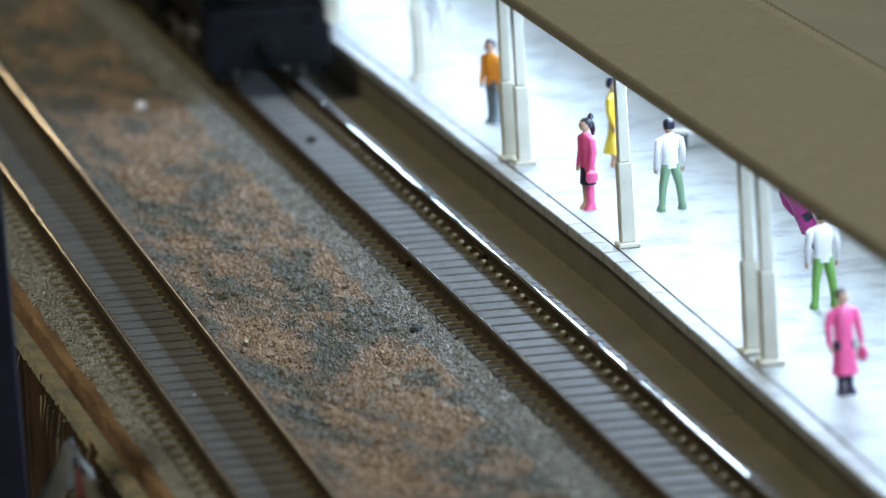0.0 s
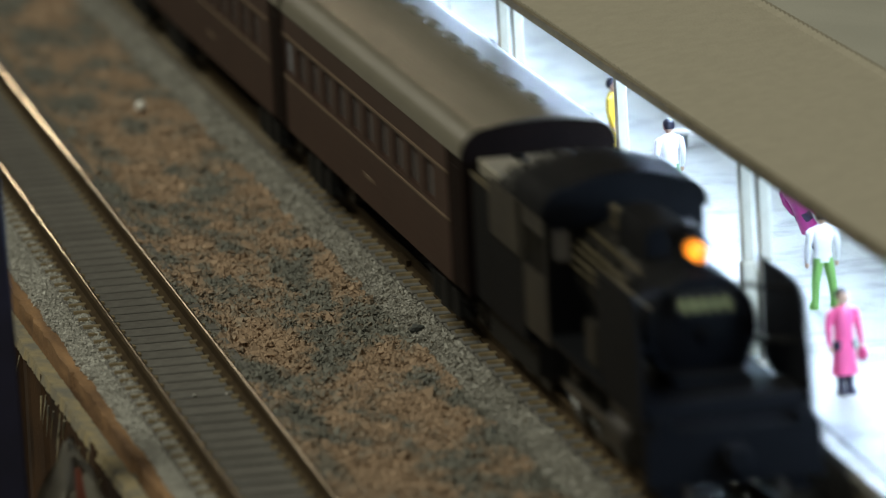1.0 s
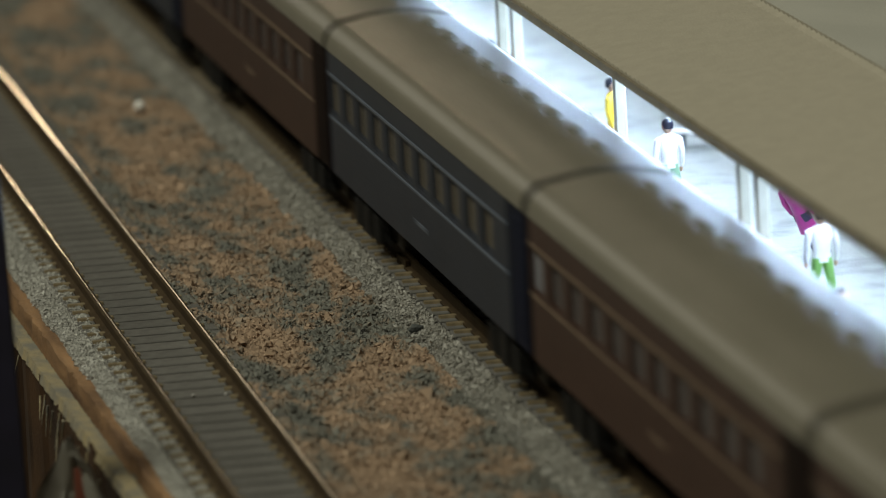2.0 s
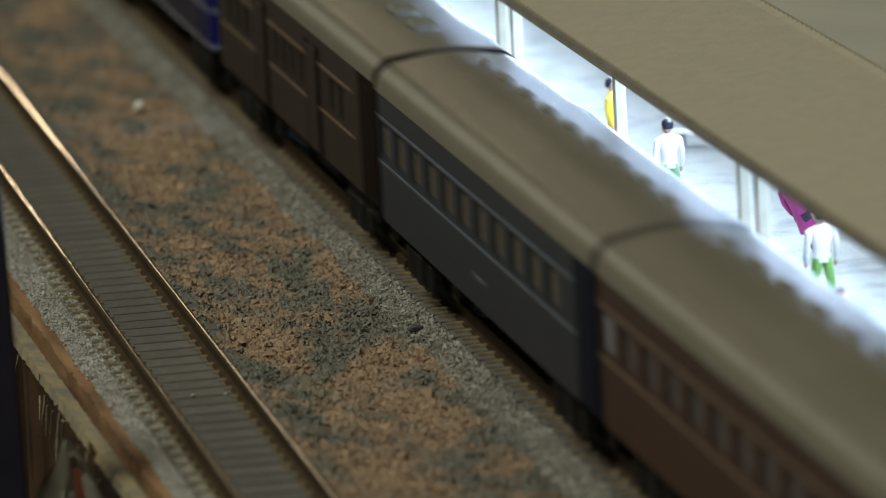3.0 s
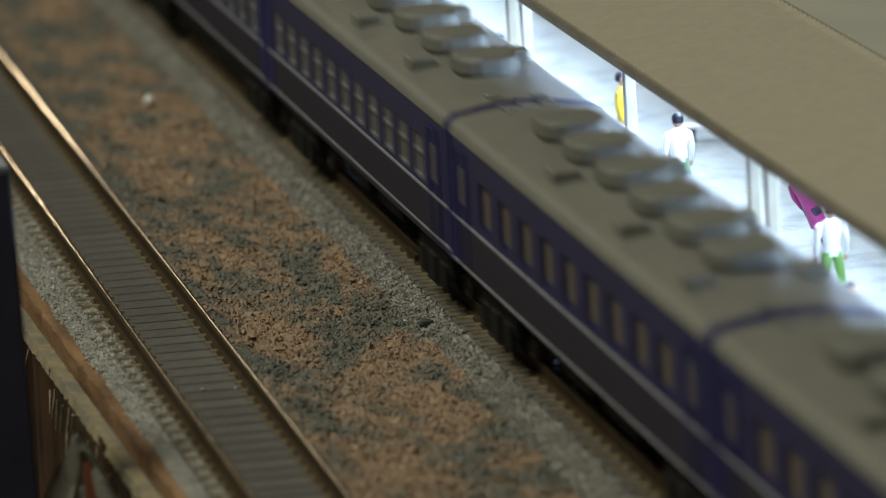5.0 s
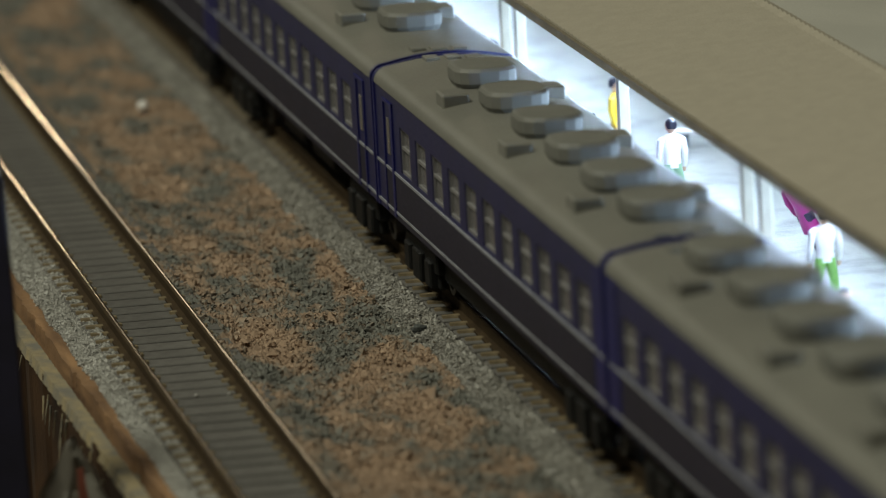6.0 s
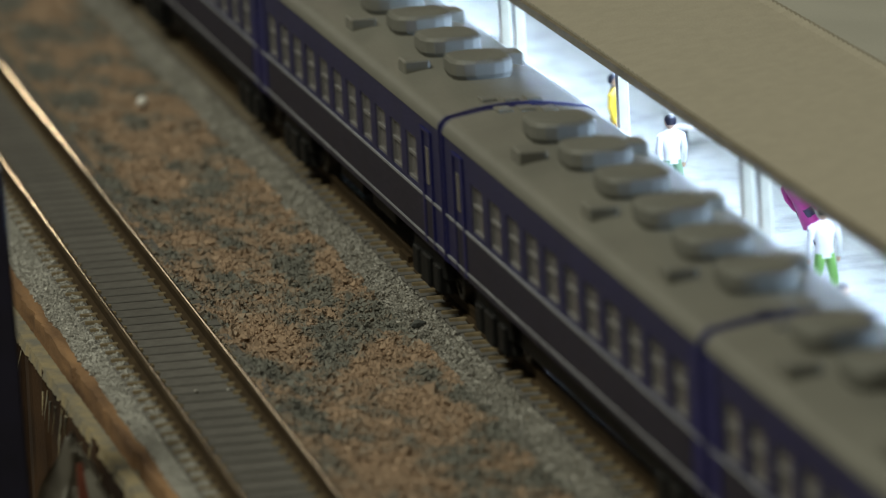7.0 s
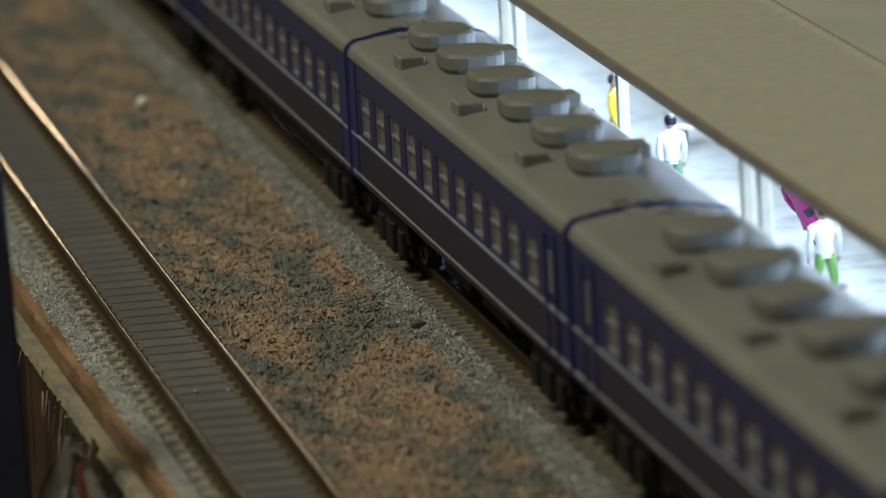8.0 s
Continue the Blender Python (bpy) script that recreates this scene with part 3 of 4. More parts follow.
def old_coach(name, label, body, end_mat, line, glass, length=131.4):
    """Older coach with deep arched roof, torpedo ventilators and a row of narrow windows."""
    root = thing(name, label, "passenger coach", "train carriages")
    wins = [(-43.7 + 10.5 * i, 5.2) for i in range(11)]
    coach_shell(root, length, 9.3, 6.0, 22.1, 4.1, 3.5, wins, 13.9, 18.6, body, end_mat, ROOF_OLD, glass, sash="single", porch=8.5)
    for s in (-1, 1):
        for z in (13.4, 19.1):
            x0, x1 = sorted((s * 9.3, s * 9.48))
            part("trim_line", boxes((x0, x1, -length / 2 + 9.4, length / 2 - 1, z - 0.16, z + 0.16)), line, root)
        x0, x1 = sorted((s * 9.3, s * 9.4))
        if body is BROWN:
            # one pane's lit look is put into a pale colour, no lamp behind
            p0, p1 = sorted((s * 8.81, s * 8.92))
            part("window_pane", boxes((p0, p1, 59.1, 63.5, 14.1, 18.4)), STRIPE, root, "window pane coloured pale as if lit")
        part("number_bar", boxes((x0, x1, -3.4, 3.4, 9.3, 9.8)), line, root, "small pale number bar")
    vent = None
    for i in range(9):
        for x in (2.2,):
            if vent is None:
                bm = bmesh.new()
                turned(bm, (x, 0, 26.15), (0, 1, 0), [(-2.6, 0.25), (-1.9, 0.75), (1.9, 0.75), (2.6, 0.25)], 10)
                box(bm, x - 0.5, x + 0.5, -0.8, 0.8, 25.4, 26.4)
                vent = part("roof_ventilator", bm, UNIT_GREY, root)
                vent.location.y = (i - 4) * 13.2 * MM
            else:
                twin(vent).location.y = (i - 4) * 13.2 * MM
    return root


def baggage_van(name, label, length=132.0):
    root = thing(name, label, "luggage van", "train carriages")
    wins = [(-41, 4.0), (-34, 4.0), (-9, 4.0), (-2, 4.0), (5, 4.0), (12, 4.0), (38, 4.0), (46, 4.0), (54, 4.0)]
    coach_shell(root, length, 9.2, 6.8, 22.6, 3.7, 3.3, wins, 14.0, 18.5, BAGGAGE, BROWN_DARK, ROOF_OLD, GLASS, sash="single", porch=10.5)
    for s in (-1, 1):
        for z in (13.2, 19.1):
            for a, b in ((-50, -24), (-14, 19), (31, 63)):
                x0, x1 = sorted((s * 9.2, s * 9.4))
                part("trim_line", boxes((x0, x1, a, b, z - 0.16, z + 0.16)), BEIGE_LINE, root)
        for yc in (25, -19):
            x0, x1 = sorted((s * 9.2, s * 9.55))
            d = part("sliding_door", bevelled(boxes((x0, x1, yc - 3.6, yc + 3.6, 7.0, 20.8)), 0.1), BAGGAGE, root, "drab brown sliding luggage door")
            for dy in (-4.0, 4.0):
                part("door_post", boxes((x0, x1, yc + dy - 0.45, yc + dy + 0.45, 6.8, 21.2)), BROWN_DARK, d)
    for i, y in enumerate((-48, -34, -10, 14, 30, 50)):
        part("roof_ventilator", bevelled(boxes((-1.2, 2.2, y - 3, y + 3, 25.6, 27.3)), 0.5), UNIT_GREY, root)
    return root


def cooler(root, y, x0=-3.7, x1=3.9, depth=10.0, z=25.0, h=2.7):
    """A roof cooler with cut corners on a smaller foot."""
    bm = bmesh.new()
    d = depth / 2

    def outline(k, zz, c=2.9):
        a, b = x0 + (1 - k) * 3, x1 - (1 - k) * 3
        e = d - (1 - k) * 3
        ring = []
        for cx, cy, start in ((b - c, y - e + c, -90), (b - c, y + e - c, 0), (a + c, y + e - c, 90), (a + c, y - e + c, 180)):
            for i in range(4):
                w = math.radians(start + 6 + i * 26)
                ring.append((cx + c * math.cos(w), cy + c * math.sin(w), zz))
        return ring
    loft(bm, [outline(0.9, z - 0.8), outline(0.9, z + 0.3), outline(0.99, z + 0.8), outline(1.0, z + h - 0.5), outline(0.93, z + h - 0.1), outline(0.8, z + h)])
    return part("cooling_unit", bm, UNIT_GREY, root)


def blue_coach(name, label, length, windows, wz0, wz1, lines, coolers, hatches, glass, sash, door_y, wrap=False):
    """Air-conditioned blue coach: low arched grey roof, coolers, pale lines along the side."""
    root = thing(name, label, "passenger coach", "train carriages")
    e = length / 2
    coach_shell(root, length, 9.3, 7.3, 22.7, 2.6, 1.9, windows, wz0, wz1, BLUE, BLUE_END, ROOF_GREY, glass, sash=sash, end_windows=wrap, rim=1.7 if wrap else 0.8, proud=True)
    for s in (-1, 1):
        x0, x1 = sorted((s * 9.3, s * 9.38))
        part("skirt_panel", boxes((x0, x1, -e + 6.5, e - 6.5, 7.3, lines[0] - 0.2)), BLUE_LOW, root, "dark lower side panel")
        x0, x1 = sorted((s * 9.3, s * 9.46))
        for z in lines:
            part("pale_line", boxes((x0, x1, -e + 0.3, e - 0.3, z - 0.16, z + 0.16)), STRIPE, root, "pale stripe along the side")
        for y in door_y:
            x0, x1 = sorted((s * 9.28, s * 9.52))
            d = part("door", boxes((x0, x1, y - 3.0, y - 2.3, 7.6, 21.6), (x0, x1, y + 2.3, y + 3.6, 7.6, 21.6), (x0, x1, y - 3.0, y + 3.6, 21.2, 21.6)), BLUE_END, root, "deep blue folding door frame")
            part("door_window", boxes((min(s * 9.3, s * 9.4), max(s * 9.3, s * 9.4), y - 0.9, y + 0.9, wz0 + 1.2, wz1)), GLASS, d)
    if not wrap:
        for s in (-1, 1):
            x0, x1 = sorted((s * 9.3, s * 9.43))
            part("end_side_panel", boxes((x0, x1, e - 5.2, e - 0.9, 7.5, 22.2)), BLUE_END, root, "deep blue panel at the closed end")
    if wrap:
        for z in lines:
            part("pale_line", boxes((-9.3, 9.3, -e - 0.14, -e + 0.02, z - 0.2, z + 0.2)), STRIPE, root)
    for y in coolers:
        cooler(root, y)
    for y in hatches:
        for x0, x1 in ((-7.4, -4.2), (4.2, 7.4)):
            part("roof_hatch", bevelled(boxes((x0, x1, y - 2.3, y + 2.3, 23.6, 26.15)), 0.2), ROOF_GREY, root)
    for s in (-1, 1):
        # thin walkway plates at the roof's ends
        for x, y in ((-2.6, 4.6), (-0.2, 3.4), (2.4, 2.9)):
            part("roof_plate", bevelled(boxes((x - 0.9, x + 0.9, s * (e - y) - 1.5, s * (e - y) + 1.5, 24.6, 25.6)), 0.1), ROOF_GREY, root)
    return root


HANDRAIL = material("dull_brass_pipe", (0.2, 0.17, 0.11), 0.4, 0.7, scale=300)


def loco():
    root = thing("steam_locomotive", "small black tender steam locomotive with lit orange headlight", "locomotive", "train carriages")
    # boiler and smokebox, origin at the rear coupling
    bm = bmesh.new()
    turned(bm, (0, -46, 16.6), (0, -1, 0), [(0, 5.6), (14, 5.6), (14.2, 5.75), (15.2, 5.75), (15.4, 5.5), (28, 5.4), (28.2, 5.6), (29, 5.6)], 28)
    part("boiler", bm, LOCO_WARM, root, "warm black boiler", smooth=True)
    bm = bmesh.new()
    turned(bm, (0, -74, 16.4), (0, -1, 0), [(0, 6.1), (10, 6.1), (10.4, 5.8)], 28)
    smoke = part("smokebox", bm, LOCO, root, smooth=True)
    bm = bmesh.new()
    turned(bm, (0, -84.2, 16.2), (0, -1, 0), [(0, 4.9), (0.5, 4.8), (1.0, 3.6), (1.3, 1.2), (1.7, 0.9), (2.1, 0.1)], 24)
    door = part("smokebox_door", bm, LOCO, smoke, smooth=True)
    plate = part("number_plate", bevelled(boxes((-3.1, 3.1, -86.2, -85.2, 18.4, 20.7)), 0.1), UNDER, root, "number plate with pale bars")
    for i in range(5):
        part("plate_bar", boxes((-2.7 + i * 1.15, -1.95 + i * 1.15, -86.3, -86.18, 18.9, 20.2)), BRASS, plate)
    bm = bmesh.new()
    turned(bm, (0, -78, 21.8), (0, 0, 1), [(0, 2.4), (0.8, 1.7), (3.4, 1.6), (3.6, 2.0), (4.4, 2.0), (4.45, 1.4), (3.0, 1.3)], 18)
    part("chimney", bm, LOCO, root, smooth=True)
    bm = bmesh.new()
    loft(bm, [[(x * k, y, z) for x, y in ((-2.6, -70), (2.6, -70), (3.0, -67), (3.0, -58), (2.6, -55), (-2.6, -55), (-3.0, -58), (-3.0, -67))] for k, z in ((1.0, 21.2), (1.0, 23.8), (0.75, 25.0), (0.2, 25.3))])
    part("dome", bm, LOCO, root, smooth=True)
    bm = bmesh.new()
    turned(bm, (0, -82.0, 24.6), (0, -1, 0), [(-1.8, 0.7), (-1.2, 1.2), (0.6, 1.5), (1.0, 1.5)], 16)
    box(bm, -0.6, 0.6, -82.4, -81.4, 22.0, 23.8)
    lamp = part("headlight", bm, LOCO, root, smooth=True)
    bm = bmesh.new()
    turned(bm, (0, -82.95, 24.6), (0, -1, 0), [(0, 1.1), (0.35, 0.95), (0.6, 0.3)], 16)
    part("lens", bm, LAMP_GLOW, lamp, "glowing orange lamp lens", smooth=True)
    for s in (-1, 1):
        bm = bmesh.new()
        x0, x1 = s * 9.0, s * 8.6
        prof = [(-95.2, 8.6), (-94.8, 15.5), (-94.0, 19.0), (-92.6, 21.0), (-90.4, 21.9), (-74, 21.9), (-73, 11.5), (-78, 10.0)]
        loft(bm, [[(x0, y, z) for y, z in prof], [(x1, y, z) for y, z in prof]])
        d = part("smoke_deflector", bm, LOCO, root, "black smoke deflector plate")
        bm = bmesh.new()
        tube(bm, (s * 8.8, -91, 21.3), (s * 4.0, -84, 21.0), 0.3, None, 6)
        tube(bm, (s * 8.8, -88, 15.4), (s * 4.5, -84, 15.0), 0.3, None, 6)
        part("stay", bm, LOCO, d)
        part("running_board", boxes((min(s * 8.8, s * 4.5), max(s * 8.8, s * 4.5), -90, -34, 9.0, 9.7)), LOCO, root)
        # cylinder, valve chest, rods and driving wheels
        bm = bmesh.new()
        turned(bm, (s * 7.2, -86, 5.2), (0, 1, 0), [(0, 0.8), (0.3, 2.3), (9.5, 2.3), (9.8, 0.8)], 14)
        turned(bm, (s * 7.2, -86, 8.0), (0, 1, 0), [(0, 0.5), (0.3, 1.3), (9.5, 1.3), (9.8, 0.5)], 12)
        part("cylinder", bm, LOCO_WARM, root, smooth=True)
        part("connecting_rod", boxes((min(s * 7.4, s * 7.8), max(s * 7.4, s * 7.8), -76, -48, 4.3, 5.2), (min(s * 7.0, s * 7.35), max(s * 7.0, s * 7.35), -67, -45, 3.6, 4.4)), STEEL, root, "bright steel rods")
        for y in (-69, -58, -47):
            bm = bmesh.new()
            turned(bm, (s * 4.6, y, 4.6), (s, 0, 0), [(-0.4, 5.0), (0, 5.0), (0.05, 4.6), (1.6, 4.6), (1.7, 3.9), (1.3, 3.7), (1.3, 1.4), (1.9, 1.2)], 22)
            part("driving_wheel", bm, LOCO_WARM, root)
        for y in (-90,):
            bm = bmesh.new()
            turned(bm, (s * 4.6, y, 2.6), (s, 0, 0), [(-0.4, 3.0), (0, 3.0), (0.05, 2.6), (1.4, 2.6), (1.5, 0.5)], 16)
            part("pilot_wheel", bm, LOCO_WARM, root)
        for y in (-27, -17, -7):
            bm = bmesh.new()
            turned(bm, (s * 4.6, y, 2.8), (s, 0, 0), [(-0.4, 3.2), (0, 3.2), (0.05, 2.8), (1.4, 2.8), (1.5, 0.5)], 16)
            part("tender_wheel", bm, LOCO_WARM, root)
        bm = bmesh.new()
        tube(bm, (s * 5.4, -84, 19.2), (s * 5.6, -46, 19.4), 0.2, None, 6)
        tube(bm, (s * 5.9, -80, 17.4), (s * 6.0, -46, 17.4), 0.16, None, 6)
        part("handrail", bm, HANDRAIL, root, "dull brass handrails and pipes")
    for y, z in ((-64, 21.0), (-52, 20.8)):
        bm = bmesh.new()
        tube(bm, (-4.6, y, z), (-5.6, y, 10), 0.25, None, 6)
        tube(bm, (4.6, y, z), (5.6, y, 10), 0.25, None, 6)
        part("sand_pipe", bm, LOCO, root)
    for i, (y, r) in enumerate(((-50, 5.85), (-57, 5.75), (-71, 5.7))):
        bm = bmesh.new()
        turned(bm, (0, y, 16.5), (0, -1, 0), [(0, r), (0.1, r + 0.16), (0.8, r + 0.16), (0.9, r)], 28)
        part("boiler_band", bm, LOCO, root)
    bm = bmesh.new()
    for k, (xa, za) in enumerate(((-3.8, 21.0), (-5.0, 19.9), (-5.8, 18.4))):
        tube(bm, (xa, -47, za), (xa, -73 + 3 * k, za - 0.2), 0.28, None, 6)
    part("steam_pipe", bm, HANDRAIL, root, "weathered steam pipes along the boiler")
    bm = bmesh.new()
    for x in (-1.6, 0.4, 1.7):
        turned(bm, (x, -50.5, 22.0), (0, 0, 1), [(0, 0.7), (1.6, 0.55), (2.0, 0.75), (2.4, 0.2)], 10)
    part("safety_valve", bm, HANDRAIL, root)
    part("air_pump", bevelled(boxes((-8.0, -5.4, -66, -62, 9.5, 14.5)), 0.5, 2), LOCO_WARM, root)
    part("feed_pump", bevelled(boxes((5.4, 8.0, -66, -62, 9.5, 14.0)), 0.5, 2), LOCO_WARM, root)
    part("frame", boxes((-3.6, 3.6, -92, -34, 3.0, 10.5)), UNDER, root)
    beam = part("buffer_beam", bevelled(boxes((-9.3, 9.3, -97.5, -95.6, 3.0, 9.0)), 0.15), LOCO, root)
    part("front_deck", boxes((-8.8, 8.8, -96, -85, 8.9, 9.6)), LOCO, root)
    part("front_apron", bevelled(boxes((-8.5, 8.5, -94.6, -84.5, 9.5, 11.4)), 0.3), LOCO, root)
    part("smokebox_saddle", bevelled(boxes((-4.2, 4.2, -88, -84.5, 11.3, 12.6)), 0.3), LOCO, root)
    for s in (-1, 1):
        part("step", boxes((s * 6.8 - 1.0, s * 6.8 + 1.0, -96.9, -95.4, 1.6, 4.6)), LOCO, beam)
        bm = bmesh.new()
        tube(bm, (s * 4.85, -97, 1.0), (s * 4.85, -97, 4.6), 0.35, 0.5, 8)
        part("guard_iron", bm, STEEL, beam)
        bm = bmesh.new()
        turned(bm, (s * 7.4, -97.4, 9.6), (0, -1, 0), [(-1.2, 0.6), (-0.6, 0.95), (0.4, 0.95)], 12)
        part("marker_lamp", bm, LOCO, beam)
    bm = boxes((-1.3, 1.3, -99.6, -97.0, 4.8, 7.2), (-0.5, 0.5, -98.8, -97, 3.8, 5))
    part("knuckle_coupler", bevelled(bm, 0.3), LOCO, root, "black front coupler")
    # cab
    e = 8.9
    for s in (-1, 1):
        x0, x1 = sorted((s * e, s * (e - 0.6)))
        part("cab_side", boxes((x0, x1, -46, -33, 8.6, 15.8), (x0, x1, -46, -33, 20.4, 23.2), (x0, x1, -46, -44.5, 15.8, 20.4), (x0, x1, -40.2, -39, 15.8, 20.4), (x0, x1, -34.4, -33, 15.8, 20.4)), LOCO_WARM, root, "black cab side with two windows")
    bm = bmesh.new()
    prism(bm, [(-8.9, 9), (8.9, 9), (8.9, 23), (0, 26.4), (-8.9, 23)], -46.3, -45.7)
    cab_front = part("cab_front", bm, LOCO, root)
    for s in (-1, 1):
        part("cab_window", boxes((s * 7.1 - 0.9, s * 7.1 + 0.9, -46.45, -46.2, 18.0, 21.4)), GLASS, cab_front)
    bm = bmesh.new()
    prism(bm, arch(9.4, 23.0, 4.4, 3.2) + [(9.1, 22.7), (-9.1, 22.7)], -46.8, -30.6)
    part("cab_roof", bm, LOCO, root, smooth=True)
    # tender
    part("tender_body", bevelled(boxes((-8.6, 8.6, -31, -1.4, 6.2, 20.6)), 0.25), LOCO, root)
    for s in (-1, 1):
        x0, x1 = sorted((s * 9.0, s * 8.5))
        part("tender_side", boxes((x0, x1, -31, -14, 16.0, 22.2)), LOCO_WARM, root)
    deck = part("tender_deck", bevelled(boxes((-7.8, 7.8, -14.4, -1.8, 20.5, 22.5)), 0.3), TANKTOP, root, "pale grey tender water tank top")
    bm = bmesh.new()
    turned(bm, (-3.4, -5.0, 22.4), (0, 0, 1), [(0, 0.8), (0.5, 0.8), (0.6, 0.6), (0.7, 0.1)], 12)
    part("filler_cap", bm, LOCO, deck, smooth=True)
    for s in (-1, 1):
        x0, x1 = sorted((s * 8.7, s * 8.2))
        part("deck_rail", boxes((x0, x1, -13, -1.5, 20.4, 21.0)), HANDRAIL, deck, "dull brass edge rail")
    part("tender_frame", boxes((-7.4, 7.4, -31, -2, 2.0, 6.2)), UNDER, root)
    part("rear_coupler", boxes((-0.9, 0.9, -2, 0.6, 3.6, 5.0)), UNDER, root)
    rng = random.Random(5)
    bm = bmesh.new()
    for i in range(420):
        x, y = rng.uniform(-8, 8), rng.uniform(-30.4, -14.6)
        z = 20.4 + 4.2 * (1 - (x / 9.5) ** 2) * (0.55 + 0.45 * math.sin((y + 31) / 21 * math.pi))
        r = rng.uniform(0.5, 1.1)
        turned(bm, (x, y, z), (rng.uniform(-1, 1), rng.uniform(-1, 1), rng.uniform(-1, 1)), [(-r, r * 0.3), (-r * 0.3, r), (r * 0.5, r * 0.8), (r, r * 0.2)], 5)
    box(bm, -8, 8, -30.6, -14.6, 17.9, 22.0)
    part("coal_load", bm, COAL, root, "heaped black coal")
    return root


# ---- the train, from its front; lengths between couplings in millimetres ----
TRAIN = []
locomotive = loco()
TRAIN.append((locomotive, 0.0))
brown = old_coach("brown_coach", "maroon-brown old coach with arched beige roof", BROWN, BROWN_DARK, BEIGE_LINE, GLASS)
slate = old_coach("slate_blue_coach", "slate-blue old coach with arched beige roof", STEELBLUE, STEELBLUE_DARK, SLATE_LINE, GLASS_TAN)
second_brown = copy_thing(brown, pose(0, 0, 0))
third_brown = copy_thing(brown, pose(0, 0, 0))
TRAIN += [(brown, 67), (second_brown, 201), (slate, 335), (third_brown, 469), (copy_thing(slate, pose(0, 0, 0)), 603)]
TRAIN.append((baggage_van("luggage_van", "drab brown luggage van with sliding doors"), 737.5))
sleeper_windows = [((i - 4) * 12.2, 5.8) for i in range(9)]
sleeper_car = blue_coach("blue_sleeping_coach", "navy-blue sleeping coach with two pale stripes", 141.2, sleeper_windows, 14.0, 19.4, (13.0, 7.7), (-44, -27, -9, 9, 27, 44), (-50, -18, 18), GLASS_TAN, "single", (-62.5, 62.5), wrap=True)
TRAIN += [(sleeper_car, 882.5), (copy_thing(sleeper_car, pose(0, 0, 0)), 1025.2), (copy_thing(sleeper_car, pose(0, 0, 0)), 1167.2)]
day_windows = [(-49.2 + 10.8 * i, 6.8) for i in range(11)]
day_coach = blue_coach("blue_day_coach", "navy-blue coach with grey roof coolers and pale stripes", 139.8, day_windows, 13.7, 19.4, (13.1, 8.2), (-45, -24.9, -4.9, 15, 34.8, 54.4), (-34, 5, 44), GLASS, "double", (-60.5,))
TRAIN.append((day_coach, 1308.5))
# the coaches stand alternately with their doors to the front and to the rear
TURNED = []
for i in range(4):
    other = copy_thing(day_coach, pose(0, 0, 0))
    TRAIN.append((other, 1449.5 + 141 * i))
    if i % 2 == 0:
        TURNED.append(other)


# ---- figurines on the platform: each one plain painted mesh ----
SKIN = material("painted_skin", (0.62, 0.4, 0.28), 0.5, scale=300)
HAIR = material("painted_black_hair", (0.02, 0.02, 0.035), 0.35, scale=300)


def paint(name, colour):
    return material("paint_" + name, colour, 0.45, colour2=tuple(c * 0.85 for c in colour), scale=500)


WHITE_P, GREEN_P, LIME_P = paint("white", (0.75, 0.73, 0.74)), paint("sage_green", (0.2, 0.33, 0.2)), paint("leaf_green", (0.2, 0.42, 0.1))
PINK_P, MAGENTA_P, BLACK_P = paint("pink", (0.75, 0.1, 0.27)), paint("magenta", (0.4, 0.03, 0.2)), paint("black", (0.025, 0.02, 0.045))
YELLOW_P, ORANGE_P, GREY_P = paint("yellow", (0.75, 0.5, 0.04)), paint("orange", (0.75, 0.27, 0.02)), paint("grey", (0.12, 0.15, 0.17))


